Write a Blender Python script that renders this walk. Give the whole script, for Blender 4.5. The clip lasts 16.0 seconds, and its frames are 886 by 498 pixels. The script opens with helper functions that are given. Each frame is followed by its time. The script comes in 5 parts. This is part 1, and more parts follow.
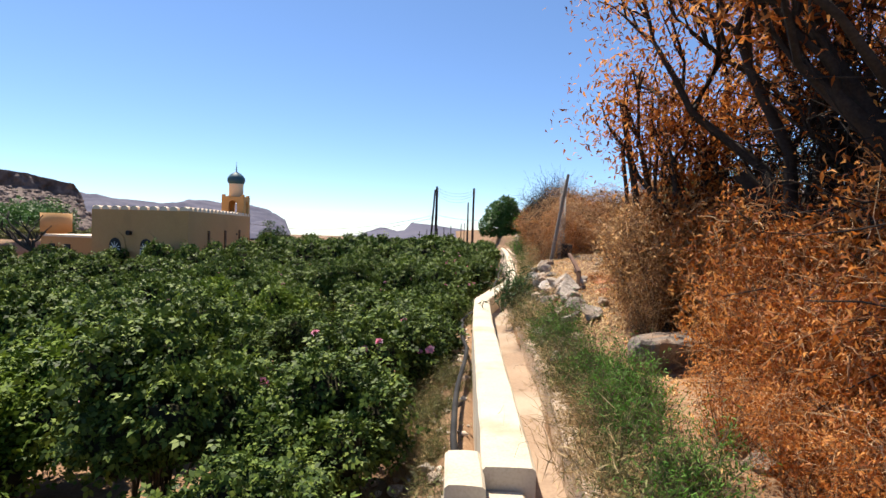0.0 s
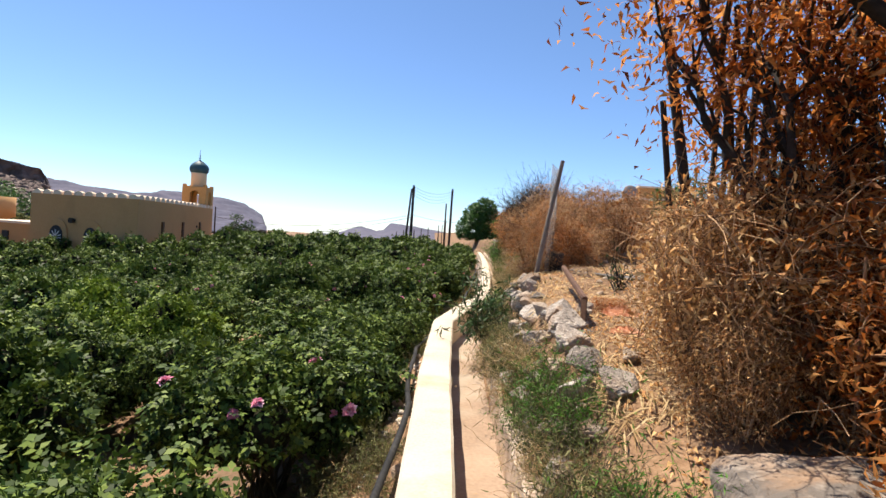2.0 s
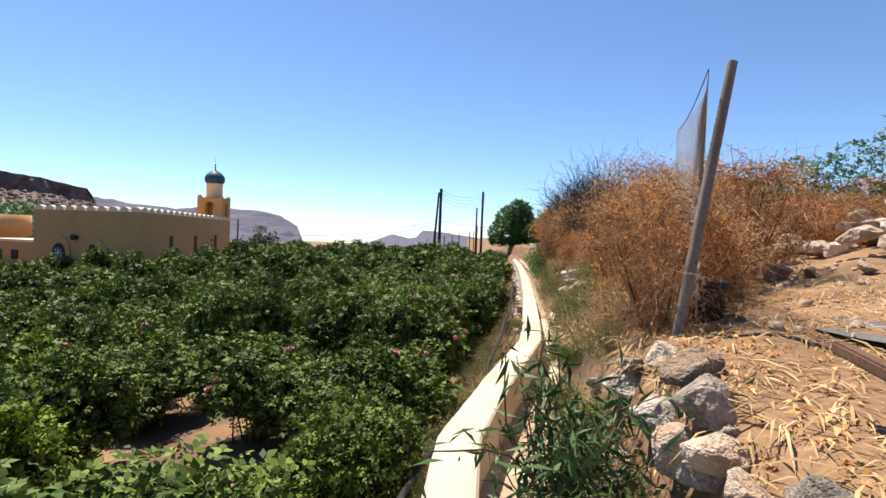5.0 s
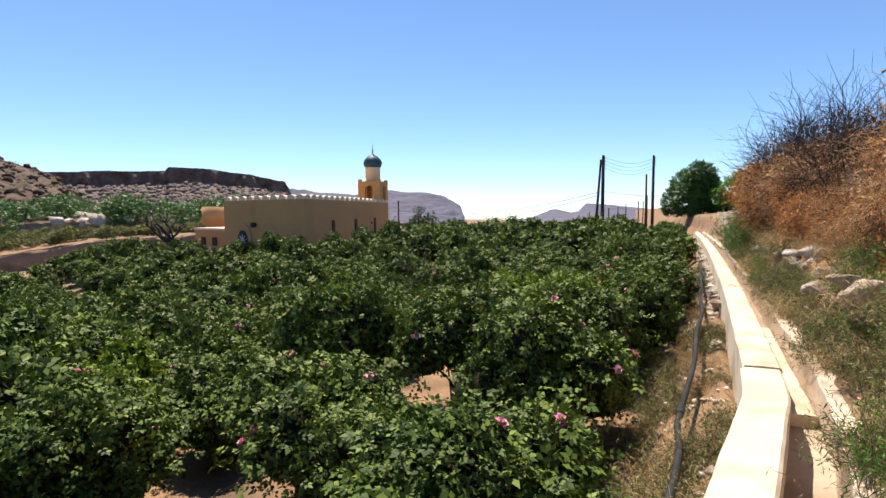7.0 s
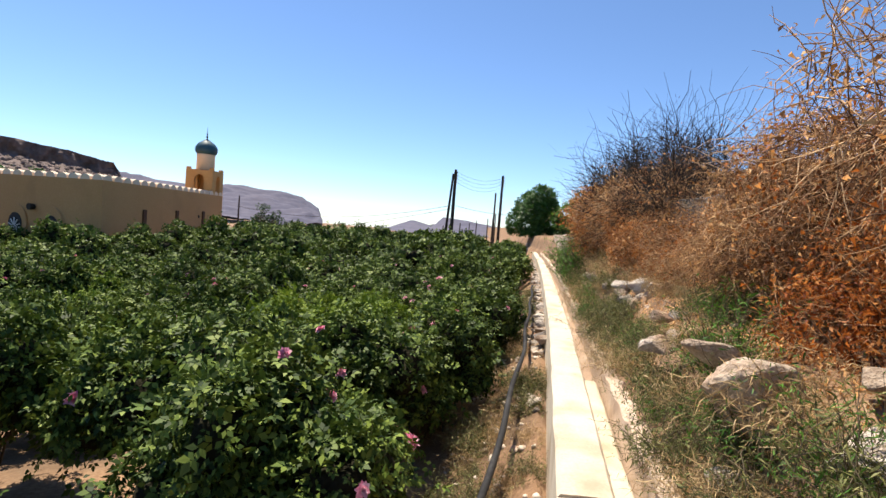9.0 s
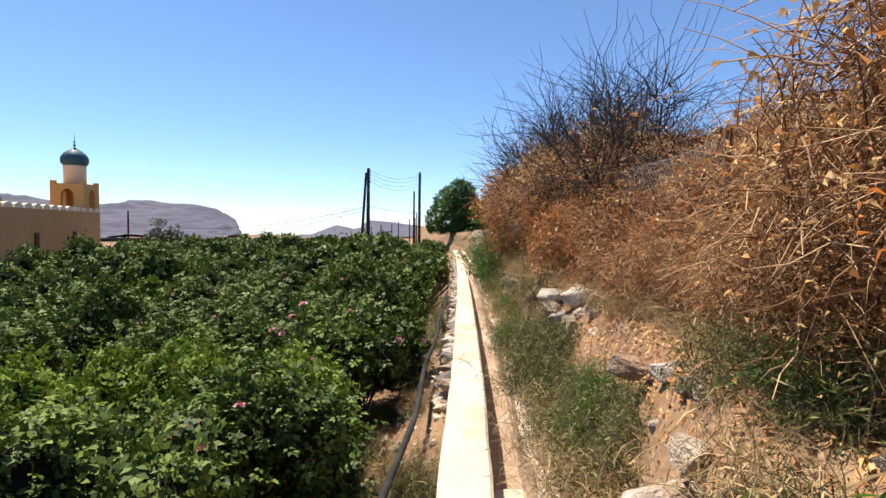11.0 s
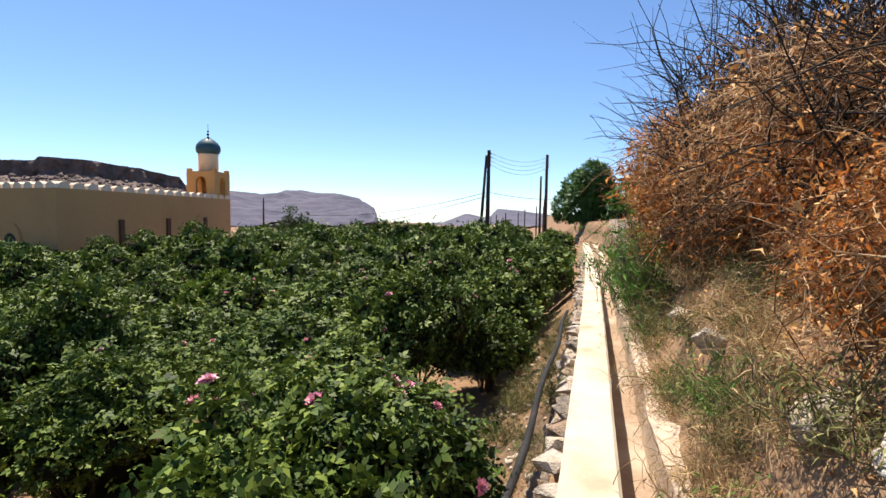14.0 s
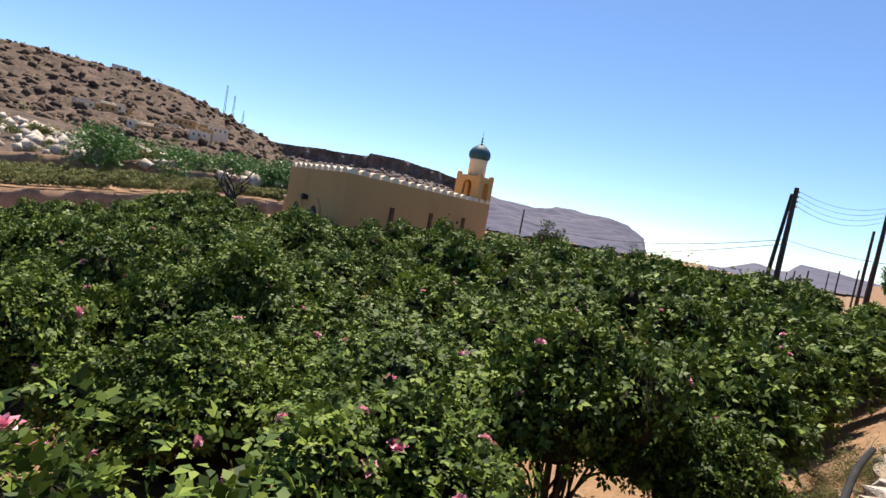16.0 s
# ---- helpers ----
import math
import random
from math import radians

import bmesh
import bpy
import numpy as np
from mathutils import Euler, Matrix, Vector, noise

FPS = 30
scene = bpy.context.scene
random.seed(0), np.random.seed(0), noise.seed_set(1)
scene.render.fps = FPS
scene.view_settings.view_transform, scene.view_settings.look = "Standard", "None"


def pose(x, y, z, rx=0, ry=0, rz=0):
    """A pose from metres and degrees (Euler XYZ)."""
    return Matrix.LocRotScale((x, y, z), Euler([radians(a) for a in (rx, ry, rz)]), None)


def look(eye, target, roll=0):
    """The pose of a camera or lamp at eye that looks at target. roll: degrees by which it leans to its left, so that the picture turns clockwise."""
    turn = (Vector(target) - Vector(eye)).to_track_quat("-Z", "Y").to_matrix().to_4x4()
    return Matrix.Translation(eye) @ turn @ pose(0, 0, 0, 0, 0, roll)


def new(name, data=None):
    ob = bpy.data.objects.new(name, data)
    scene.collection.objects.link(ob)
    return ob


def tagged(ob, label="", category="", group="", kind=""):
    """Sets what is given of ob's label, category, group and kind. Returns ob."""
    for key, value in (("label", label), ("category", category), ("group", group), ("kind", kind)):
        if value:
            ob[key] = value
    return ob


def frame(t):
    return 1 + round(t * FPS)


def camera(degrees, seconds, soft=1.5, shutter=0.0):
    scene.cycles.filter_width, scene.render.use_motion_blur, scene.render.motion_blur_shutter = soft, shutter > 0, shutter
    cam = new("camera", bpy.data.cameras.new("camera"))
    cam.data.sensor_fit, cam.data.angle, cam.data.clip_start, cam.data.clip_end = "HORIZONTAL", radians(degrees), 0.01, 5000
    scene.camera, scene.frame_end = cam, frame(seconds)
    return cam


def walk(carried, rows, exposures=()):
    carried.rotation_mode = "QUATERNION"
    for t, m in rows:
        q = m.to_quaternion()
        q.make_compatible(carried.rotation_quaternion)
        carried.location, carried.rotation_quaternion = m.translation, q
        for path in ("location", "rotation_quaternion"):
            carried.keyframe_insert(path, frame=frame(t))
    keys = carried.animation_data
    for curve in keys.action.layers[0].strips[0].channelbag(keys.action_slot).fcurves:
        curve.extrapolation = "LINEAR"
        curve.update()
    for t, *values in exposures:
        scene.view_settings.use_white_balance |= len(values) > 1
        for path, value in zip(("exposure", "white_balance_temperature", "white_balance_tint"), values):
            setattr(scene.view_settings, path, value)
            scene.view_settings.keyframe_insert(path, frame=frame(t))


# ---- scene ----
cam = camera(82.3, 16.0)
# seconds, place in metres, yaw, pitch, roll
ROWS = [
    (0.0, 0.000, 0.000, 1.302, 0.00, -1.97, -1.73),
    (0.5, 0.081, 0.574, 1.293, -1.00, -1.36, -1.51),
    (1.0, 0.189, 1.189, 1.296, -1.85, -0.06, -4.52),
    (1.5, 0.313, 1.801, 1.257, -1.90, -0.65, -4.52),
    (2.0, 0.402, 2.443, 1.282, -2.38, -1.64, -3.94),
    (2.5, 0.510, 3.117, 1.316, -2.49, -1.62, -2.97),
    (3.0, 0.576, 3.777, 1.337, -1.63, -1.51, -1.62),
    (3.5, 0.654, 4.459, 1.336, -1.08, -1.45, -1.06),
    (4.0, 0.675, 5.105, 1.339, -0.40, -1.47, -2.02),
    (4.2, 0.681, 5.363, 1.334, 0.11, -1.44, -2.21),
    (6.3, 0.795, 8.600, 1.318, 7.50, -0.80, -1.10),
    (6.5, 0.800, 8.830, 1.322, 10.70, -1.66, -0.55),
    (7.0, 0.790, 9.350, 1.318, 19.30, -4.15, 0.28),
    (7.5, 0.850, 9.860, 1.328, 24.00, -4.05, -3.58),
    (8.0, 0.910, 10.430, 1.272, 21.80, -4.75, -6.50),
    (8.5, 1.050, 11.075, 1.290, 13.00, -3.95, -6.30),
    (9.0, 1.278, 11.700, 1.284, 3.55, -2.70, -4.55),
    (9.5, 1.493, 12.268, 1.278, -2.20, -2.49, -2.43),
    (9.7, 1.559, 12.510, 1.283, -3.60, -2.58, -1.95),
    (11.8, 2.191, 15.330, 1.307, -4.54, -2.14, -0.18),
    (12.0, 2.245, 15.600, 1.295, -3.95, -2.25, 0.20),
    (12.5, 2.340, 16.345, 1.303, -3.17, -1.95, -0.45),
    (13.0, 2.435, 17.040, 1.312, -1.70, -2.05, -0.62),
    (13.5, 2.535, 17.710, 1.292, 1.38, -2.50, -0.40),
    (14.0, 2.500, 18.320, 1.268, 9.75, -3.75, -0.98),
    (14.5, 2.470, 18.800, 1.298, 20.15, -4.50, -3.45),
    (15.0, 2.530, 19.330, 1.302, 29.00, -4.25, -6.75),
    (15.5, 2.620, 19.890, 1.271, 35.50, -4.20, -9.75),
    (16.0, 2.670, 20.480, 1.238, 39.30, -4.50, -10.30),
]
walk(cam, [(t, pose(x, y, z, 90 + pitch, roll, yaw)) for t, x, y, z, yaw, pitch, roll in ROWS])

# ---- light ----
SUN_AZ, SUN_EL = 38.0, 64.0          # degrees to the left of +y, above the horizon
EXPOSURE = 0.92
scene.view_settings.exposure = EXPOSURE
world = bpy.data.worlds.new("sky")
scene.world = world
world.use_nodes = True
wn = world.node_tree.nodes
sky = wn.new("ShaderNodeTexSky")
sky.sky_type = "NISHITA"
sky.sun_disc = False
sky.sun_elevation = radians(SUN_EL)
sky.sun_rotation = radians(-SUN_AZ)
sky.altitude = 1900
sky.air_density, sky.dust_density, sky.ozone_density = 1.0, 0.35, 6.5
wn["Background"].inputs["Strength"].default_value = 0.098
world.node_tree.links.new(sky.outputs[0], wn["Background"].inputs["Color"])
sun_dir = Vector((-math.sin(radians(SUN_AZ)) * math.cos(radians(SUN_EL)), math.cos(radians(SUN_AZ)) * math.cos(radians(SUN_EL)), math.sin(radians(SUN_EL))))
sun = new("sun", bpy.data.lights.new("sun", "SUN"))
sun.data.energy, sun.data.angle, sun.data.color = 5.0, radians(0.53), (1.0, 0.895, 0.745)
sun.matrix_world = look(sun_dir * 50, (0, 0, 0))


# ---- materials ----
def material(name, colours, scale=3.0, fine=40.0, rough=0.85, bump=0.3, depth=0.01, spec=0.3, metal=0.0, stains=None, random_by="", through_light=0.0):
    """Two scales of variation over the colours, with relief; random_by: 'object' or 'island' shifts the shade from piece to piece."""
    m = bpy.data.materials.new(name)
    m.use_nodes = True
    nodes, links = m.node_tree.nodes, m.node_tree.links
    bsdf = nodes["Principled BSDF"]
    bsdf.inputs["Roughness"].default_value = rough
    bsdf.inputs["Metallic"].default_value = metal
    bsdf.inputs["Specular IOR Level"].default_value = spec
    tex = nodes.new("ShaderNodeTexCoord")
    a = nodes.new("ShaderNodeTexNoise")
    a.inputs["Scale"].default_value, a.inputs["Detail"].default_value = scale, 6
    b = nodes.new("ShaderNodeTexNoise")
    b.inputs["Scale"].default_value, b.inputs["Detail"].default_value = fine, 4
    geo = nodes.new("ShaderNodeNewGeometry")
    for n in (a, b):
        links.new(geo.outputs["Position"] if random_by != "object" else tex.outputs["Object"], n.inputs["Vector"])
    mix = nodes.new("ShaderNodeMath")
    mix.operation = "MULTIPLY_ADD"
    mix.inputs[1].default_value = 0.45
    links.new(b.outputs["Fac"], mix.inputs[0])
    half = nodes.new("ShaderNodeMath")
    half.operation = "MULTIPLY"
    half.inputs[1].default_value = 0.55
    links.new(a.outputs["Fac"], half.inputs[0])
    links.new(half.outputs[0], mix.inputs[2])
    value = mix.outputs[0]
    if random_by in ("object", "island"):
        rnd = nodes.new("ShaderNodeObjectInfo") if random_by == "object" else geo
        shift = nodes.new("ShaderNodeMath")
        shift.operation = "MULTIPLY_ADD"
        shift.inputs[1].default_value, shift.inputs[2].default_value = 0.42, -0.21
        links.new(rnd.outputs["Random"] if random_by == "object" else rnd.outputs["Random Per Island"], shift.inputs[0])
        add = nodes.new("ShaderNodeMath")
        links.new(value, add.inputs[0])
        links.new(shift.outputs[0], add.inputs[1])
        value = add.outputs[0]
    ramp = nodes.new("ShaderNodeValToRGB")
    el = ramp.color_ramp.elements
    for i, c in enumerate(colours):
        at = 0.28 + 0.44 * i / max(1, len(colours) - 1)
        e = el[i] if i < 2 else el.new(at)
        e.position, e.color = at, (*c, 1)
    links.new(value, ramp.inputs[0])
    colour = ramp.outputs[0]
    if stains:
        c, size, amount = stains
        sn = nodes.new("ShaderNodeTexNoise")
        sn.inputs["Scale"].default_value, sn.inputs["Detail"].default_value = size, 5
        links.new(geo.outputs["Position"], sn.inputs["Vector"])
        sr = nodes.new("ShaderNodeValToRGB")
        sr.color_ramp.elements[0].position, sr.color_ramp.elements[1].position = 0.52, 0.68
        links.new(sn.outputs["Fac"], sr.inputs[0])
        sm = nodes.new("ShaderNodeMath")
        sm.operation = "MULTIPLY"
        sm.inputs[1].default_value = amount
        links.new(sr.outputs[0], sm.inputs[0])
        mx = nodes.new("ShaderNodeMixRGB")
        mx.inputs[2].default_value = (*c, 1)
        links.new(sm.outputs[0], mx.inputs[0])
        links.new(colour, mx.inputs[1])
        colour = mx.outputs[0]
    links.new(colour, bsdf.inputs["Base Color"])
    if bump:
        bm_ = nodes.new("ShaderNodeBump")
        bm_.inputs["Strength"].default_value, bm_.inputs["Distance"].default_value = bump, depth
        links.new(mix.outputs[0], bm_.inputs["Height"])
        links.new(bm_.outputs[0], bsdf.inputs["Normal"])
    if through_light:
        tr = nodes.new("ShaderNodeBsdfTranslucent")
        links.new(colour, tr.inputs["Color"])
        ms = nodes.new("ShaderNodeMixShader")
        ms.inputs[0].default_value = through_light
        links.new(bsdf.outputs[0], ms.inputs[1])
        links.new(tr.outputs[0], ms.inputs[2])
        links.new(ms.outputs[0], nodes["Material Output"].inputs["Surface"])
    return m


PLASTER = material("cream_plaster", [(0.43, 0.35, 0.25), (0.55, 0.475, 0.365), (0.61, 0.54, 0.43)], 1.6, 55, 0.9, 0.6, 0.008, stains=((0.36, 0.27, 0.18), 1.7, 0.75))
BANK = material("worn_mortar", [(0.42, 0.30, 0.21), (0.56, 0.43, 0.32), (0.66, 0.56, 0.46)], 2.0, 40, 0.92, 0.7, 0.012, stains=((0.34, 0.24, 0.17), 3.5, 0.7))
SILT = material("channel_silt", [(0.22, 0.15, 0.10), (0.30, 0.21, 0.145), (0.38, 0.28, 0.20)], 1.8, 30, 0.75, 0.5, 0.01, stains=((0.42, 0.38, 0.30), 1.1, 0.6))
EARTH = material("dry_earth", [(0.12, 0.066, 0.036), (0.235, 0.14, 0.078), (0.36, 0.24, 0.145)], 0.9, 22, 0.95, 1.0, 0.03, stains=((0.085, 0.06, 0.04), 0.5, 0.75))
ROCK = material("grey_limestone", [(0.13, 0.11, 0.095), (0.34, 0.29, 0.245), (0.52, 0.46, 0.40)], 2.2, 11, 0.92, 1.0, 0.05, random_by="object", stains=((0.36, 0.22, 0.125), 2.6, 0.7))
PALE_ROCK = material("pale_limestone", [(0.24, 0.175, 0.125), (0.43, 0.345, 0.265), (0.62, 0.535, 0.44)], 2.2, 11, 0.92, 1.0, 0.05, random_by="object", stains=((0.33, 0.19, 0.11), 2.2, 0.7))
ROSE_LEAF = material("rose_leaf", [(0.020, 0.038, 0.007), (0.066, 0.110, 0.018), (0.18, 0.235, 0.040)], 0.7, 5, 0.58, 0, 0, 0.17, random_by="island", through_light=0.10)
YOUNG_LEAF = material("young_rose_leaf", [(0.045, 0.080, 0.009), (0.115, 0.18, 0.018), (0.23, 0.30, 0.036)], 0.7, 5, 0.58, 0, 0, 0.17, random_by="island", through_light=0.18)
TERRACE = material("brown_terrace_wall", [(0.17, 0.10, 0.065), (0.27, 0.17, 0.115), (0.38, 0.255, 0.175)], 0.8, 9, 0.95, 0.9, 0.05, stains=((0.14, 0.09, 0.06), 0.6, 0.6))
# near-black colour standing for the shade inside the rose bushes
INNER_SHADE = material("bush_inner_shade", [(0.012, 0.012, 0.007), (0.022, 0.021, 0.012), (0.035, 0.032, 0.018)], 5, 30, 0.95, 0.8, 0.05, 0.1)
STEM = material("rose_stem", [(0.06, 0.045, 0.025), (0.11, 0.085, 0.05), (0.15, 0.12, 0.07)], 4, 40, 0.8, 0.3, 0.004)
PETAL = material("rose_petal", [(0.66, 0.17, 0.30), (0.78, 0.34, 0.46), (0.86, 0.60, 0.66)], 3, 30, 0.55, 0, 0, random_by="island", through_light=0.2)
DRY_ORANGE = material("burnt_orange_leaf", [(0.15, 0.035, 0.008), (0.44, 0.135, 0.024), (0.72, 0.35, 0.11)], 0.8, 6, 0.55, 0, 0, random_by="island", through_light=0.5)
DRY_TAN = material("dry_tan_leaf", [(0.26, 0.11, 0.036), (0.52, 0.26, 0.09), (0.72, 0.47, 0.21)], 0.8, 6, 0.7, 0, 0, random_by="island", through_light=0.25)
TWIG = material("dry_twig", [(0.08, 0.038, 0.018), (0.30, 0.155, 0.07), (0.62, 0.42, 0.24)], 1.5, 20, 0.9, 0, 0, random_by="island")
CHAR = material("charred_wood", [(0.012, 0.010, 0.009), (0.035, 0.028, 0.024), (0.07, 0.055, 0.045)], 4, 50, 0.9, 0.4, 0.004)
GREY_WOOD = material("weathered_wood", [(0.10, 0.085, 0.07), (0.19, 0.16, 0.135), (0.28, 0.245, 0.21)], 3, 60, 0.9, 0.5, 0.004)
HERB = material("bank_herb", [(0.055, 0.07, 0.018), (0.15, 0.162, 0.048), (0.31, 0.295, 0.12)], 0.7, 6, 0.65, 0, 0, random_by="island", through_light=0.25)
BRIGHT_HERB = material("bright_green_herb", [(0.04, 0.115, 0.015), (0.075, 0.19, 0.02), (0.13, 0.27, 0.04)], 0.7, 6, 0.6, 0, 0, random_by="island", through_light=0.3)
STRAW = material("straw", [(0.30, 0.19, 0.085), (0.46, 0.32, 0.16), (0.60, 0.46, 0.26)], 0.8, 8, 0.8, 0, 0, random_by="island", through_light=0.2)
OLEANDER = material("dark_long_leaf", [(0.022, 0.05, 0.016), (0.04, 0.085, 0.024), (0.07, 0.13, 0.04)], 0.8, 6, 0.5, 0, 0, 0.25, random_by="island", through_light=0.15)
TREE_LEAF = material("tree_leaf", [(0.028, 0.075, 0.015), (0.052, 0.125, 0.024), (0.09, 0.19, 0.04)], 0.3, 2, 0.5, 0, 0, random_by="island", through_light=0.2)
ASH = material("grey_ash", [(0.05, 0.048, 0.047), (0.12, 0.112, 0.106), (0.22, 0.205, 0.195)], 4, 60, 0.95, 0.8, 0.01)
PAPER = material("scorched_paper", [(0.30, 0.09, 0.035), (0.48, 0.20, 0.10), (0.66, 0.47, 0.34)], 6, 30, 0.8, 0.4, 0.01)
HOSE = material("black_hose", [(0.012, 0.012, 0.012), (0.026, 0.025, 0.025), (0.06, 0.057, 0.054)], 3, 40, 0.75, 0.2, 0.002, 0.15)
OCHRE = material("ochre_render", [(0.42, 0.235, 0.095), (0.475, 0.27, 0.115), (0.52, 0.31, 0.14)], 0.25, 9, 0.92, 0.3, 0.01, stains=((0.32, 0.18, 0.075), 0.5, 0.4))
OCHRE_LIGHT = material("light_render", [(0.62, 0.48, 0.34), (0.70, 0.57, 0.43), (0.76, 0.64, 0.50)], 0.6, 9, 0.92, 0.2, 0.01)
AMBER = material("amber_render", [(0.45, 0.25, 0.085), (0.51, 0.295, 0.11), (0.57, 0.345, 0.14)], 0.6, 9, 0.92, 0.2, 0.01)
TEAL = material("blue_green_dome", [(0.018, 0.06, 0.085), (0.028, 0.085, 0.115), (0.05, 0.12, 0.15)], 2, 20, 0.55, 0.1, 0.01, 0.3)
DARK_WOOD = material("dark_brown_wood", [(0.06, 0.028, 0.014), (0.10, 0.045, 0.022), (0.14, 0.07, 0.035)], 2, 30, 0.8, 0.2, 0.005)
WHITE_BARS = material("white_grille_paint", [(0.60, 0.58, 0.54), (0.70, 0.68, 0.64)], 4, 40, 0.6, 0, 0)
GLASS_DARK = material("dark_window", [(0.02, 0.022, 0.025), (0.035, 0.037, 0.04)], 4, 40, 0.6, 0, 0, 0.2)
POLE = material("tarred_pole", [(0.018, 0.013, 0.011), (0.04, 0.03, 0.025), (0.07, 0.055, 0.045)], 2, 30, 0.85, 0.2, 0.005)
WIRE = material("galvanised_wire", [(0.16, 0.155, 0.15), (0.26, 0.255, 0.25)], 6, 60, 0.5, 0, 0, metal=0.6)
RUST = material("rusted_steel", [(0.07, 0.035, 0.025), (0.13, 0.07, 0.045), (0.20, 0.12, 0.08)], 5, 60, 0.8, 0.4, 0.003, metal=0.3)
HILL = material("rocky_hillside", [(0.025, 0.016, 0.012), (0.085, 0.055, 0.040), (0.175, 0.12, 0.088)], 0.16, 0.7, 0.95, 1.0, 1.0, stains=((0.032, 0.024, 0.018), 0.11, 0.8))
MESA = material("mesa_rock", [(0.085, 0.062, 0.056), (0.14, 0.105, 0.094), (0.21, 0.16, 0.142)], 0.05, 0.25, 0.95, 0.8, 2.0, stains=((0.075, 0.058, 0.054), 0.04, 0.7))
# distance haze is put into this rock's blue-grey colour
HAZE_ROCK = material("far_mountain_haze", [(0.075, 0.077, 0.115), (0.10, 0.098, 0.137), (0.13, 0.122, 0.158)], 0.006, 0.03, 1.0, 0.0, 10.0)


# ---- helpers of this scene ----
rng = np.random.default_rng(7)


def np_mesh(name, v, f, mat=None, smooth=False):
    """A mesh from arrays of vertices and of faces that all have the same number of corners."""
    v, f = np.asarray(v, dtype=np.float32), np.asarray(f, dtype=np.int32)
    me = bpy.data.meshes.new(name)
    me.vertices.add(len(v))
    me.vertices.foreach_set("co", v.ravel())
    k = f.shape[1]
    me.loops.add(f.size)
    me.loops.foreach_set("vertex_index", f.ravel())
    me.polygons.add(len(f))
    me.polygons.foreach_set("loop_start", np.arange(0, f.size, k, dtype=np.int32))
    me.polygons.foreach_set("loop_total", np.full(len(f), k, dtype=np.int32))
    if smooth:
        me.polygons.foreach_set("use_smooth", np.ones(len(f), dtype=bool))
    me.update(calc_edges=True)
    me.validate()
    if mat:
        me.materials.append(mat)
    return me


def bm_mesh(name, bm, mat):
    me = bpy.data.meshes.new(name)
    bm.to_mesh(me)
    bm.free()
    me.materials.append(mat)
    return me


def part(name, bm, mat, parent=None, label=""):
    """Links a bmesh or a mesh as one object, under its thing or part."""
    me = bm if isinstance(bm, bpy.types.Mesh) else bm_mesh(name, bm, mat)
    if mat and not me.materials:
        me.materials.append(mat)
    ob = new(name, me)
    if parent:
        ob.parent = parent
    if label:
        ob["label"] = label
    return ob


def thing(name, m, label, category, group="", kind=""):
    e = new(name)
    e.empty_display_size = 0.1
    e.matrix_world = m
    return tagged(e, label, category, group, kind)


def box(bm, x0, x1, y0, y1, z0, z1, bevel=0.0):
    g = bmesh.ops.create_cube(bm, size=1.0, matrix=Matrix.Translation(((x0 + x1) / 2, (y0 + y1) / 2, (z0 + z1) / 2)) @ Matrix.Diagonal((x1 - x0, y1 - y0, z1 - z0, 1)))
    if bevel:
        es = list({e for v in g["verts"] for e in v.link_edges})
        bmesh.ops.bevel(bm, geom=es, offset=bevel, segments=2, affect="EDGES")
    return bm


def tube(points, radii, sides=6):
    """Vertices and quads of a tube along points; radii per point."""
    pts = np.asarray(points, float)
    d = np.gradient(pts, axis=0)
    d /= np.linalg.norm(d, axis=1)[:, None] + 1e-9
    ref = np.where(np.abs(d[:, 2:3]) > 0.9, np.array([[1.0, 0, 0]]), np.array([[0, 0, 1.0]]))
    a = np.cross(d, ref)
    a /= np.linalg.norm(a, axis=1)[:, None] + 1e-9
    b = np.cross(d, a)
    ang = np.arange(sides) * 2 * math.pi / sides
    r = np.broadcast_to(np.asarray(radii, float), (len(pts),))
    v = pts[:, None] + r[:, None, None] * (np.cos(ang)[None, :, None] * a[:, None] + np.sin(ang)[None, :, None] * b[:, None])
    n = len(pts)
    i, j = np.meshgrid(np.arange(n - 1), np.arange(sides), indexing="ij")
    k = (j + 1) % sides
    f = np.stack([i * sides + j, i * sides + k, (i + 1) * sides + k, (i + 1) * sides + j], -1).reshape(-1, 4)
    return v.reshape(-1, 3), f


def join(pieces):
    vs, fs, n = [], [], 0
    for v, f in pieces:
        vs.append(v)
        fs.append(f + n)
        n += len(v)
    return np.concatenate(vs), np.concatenate(fs)


def unit(a):
    return a / (np.linalg.norm(a, axis=-1, keepdims=True) + 1e-9)


def stamp(tv, tf, pos, fwd, up, size):
    """Copies of a small template (x along, y across, z up) at pos, turned to fwd and up, scaled by size."""
    x = unit(fwd)
    y = unit(np.cross(up, x))
    z = np.cross(x, y)
    r = np.stack([x, y, z], -1)
    v = pos[:, None] + size[:, None, None] * np.einsum("nij,kj->nki", r, tv)
    n, k = len(pos), len(tv)
    f = tf[None] + (np.arange(n) * k)[:, None, None]
    return v.reshape(-1, 3), f.reshape(-1, tf.shape[1])


def leaflet(x, y, ang, length, width, fold=0.12):
    c, s = math.cos(ang), math.sin(ang)
    raw = [(0, 0, 0), (length * 0.45, -width / 2, fold * width), (length, 0, -fold * length), (length * 0.45, width / 2, fold * width)]
    return [(x + c * px - s * py, y + s * px + c * py, pz) for px, py, pz in raw]


def template(leafs):
    v = np.array([p for lf in leafs for p in lf])
    return v, np.arange(len(v)).reshape(-1, 4)


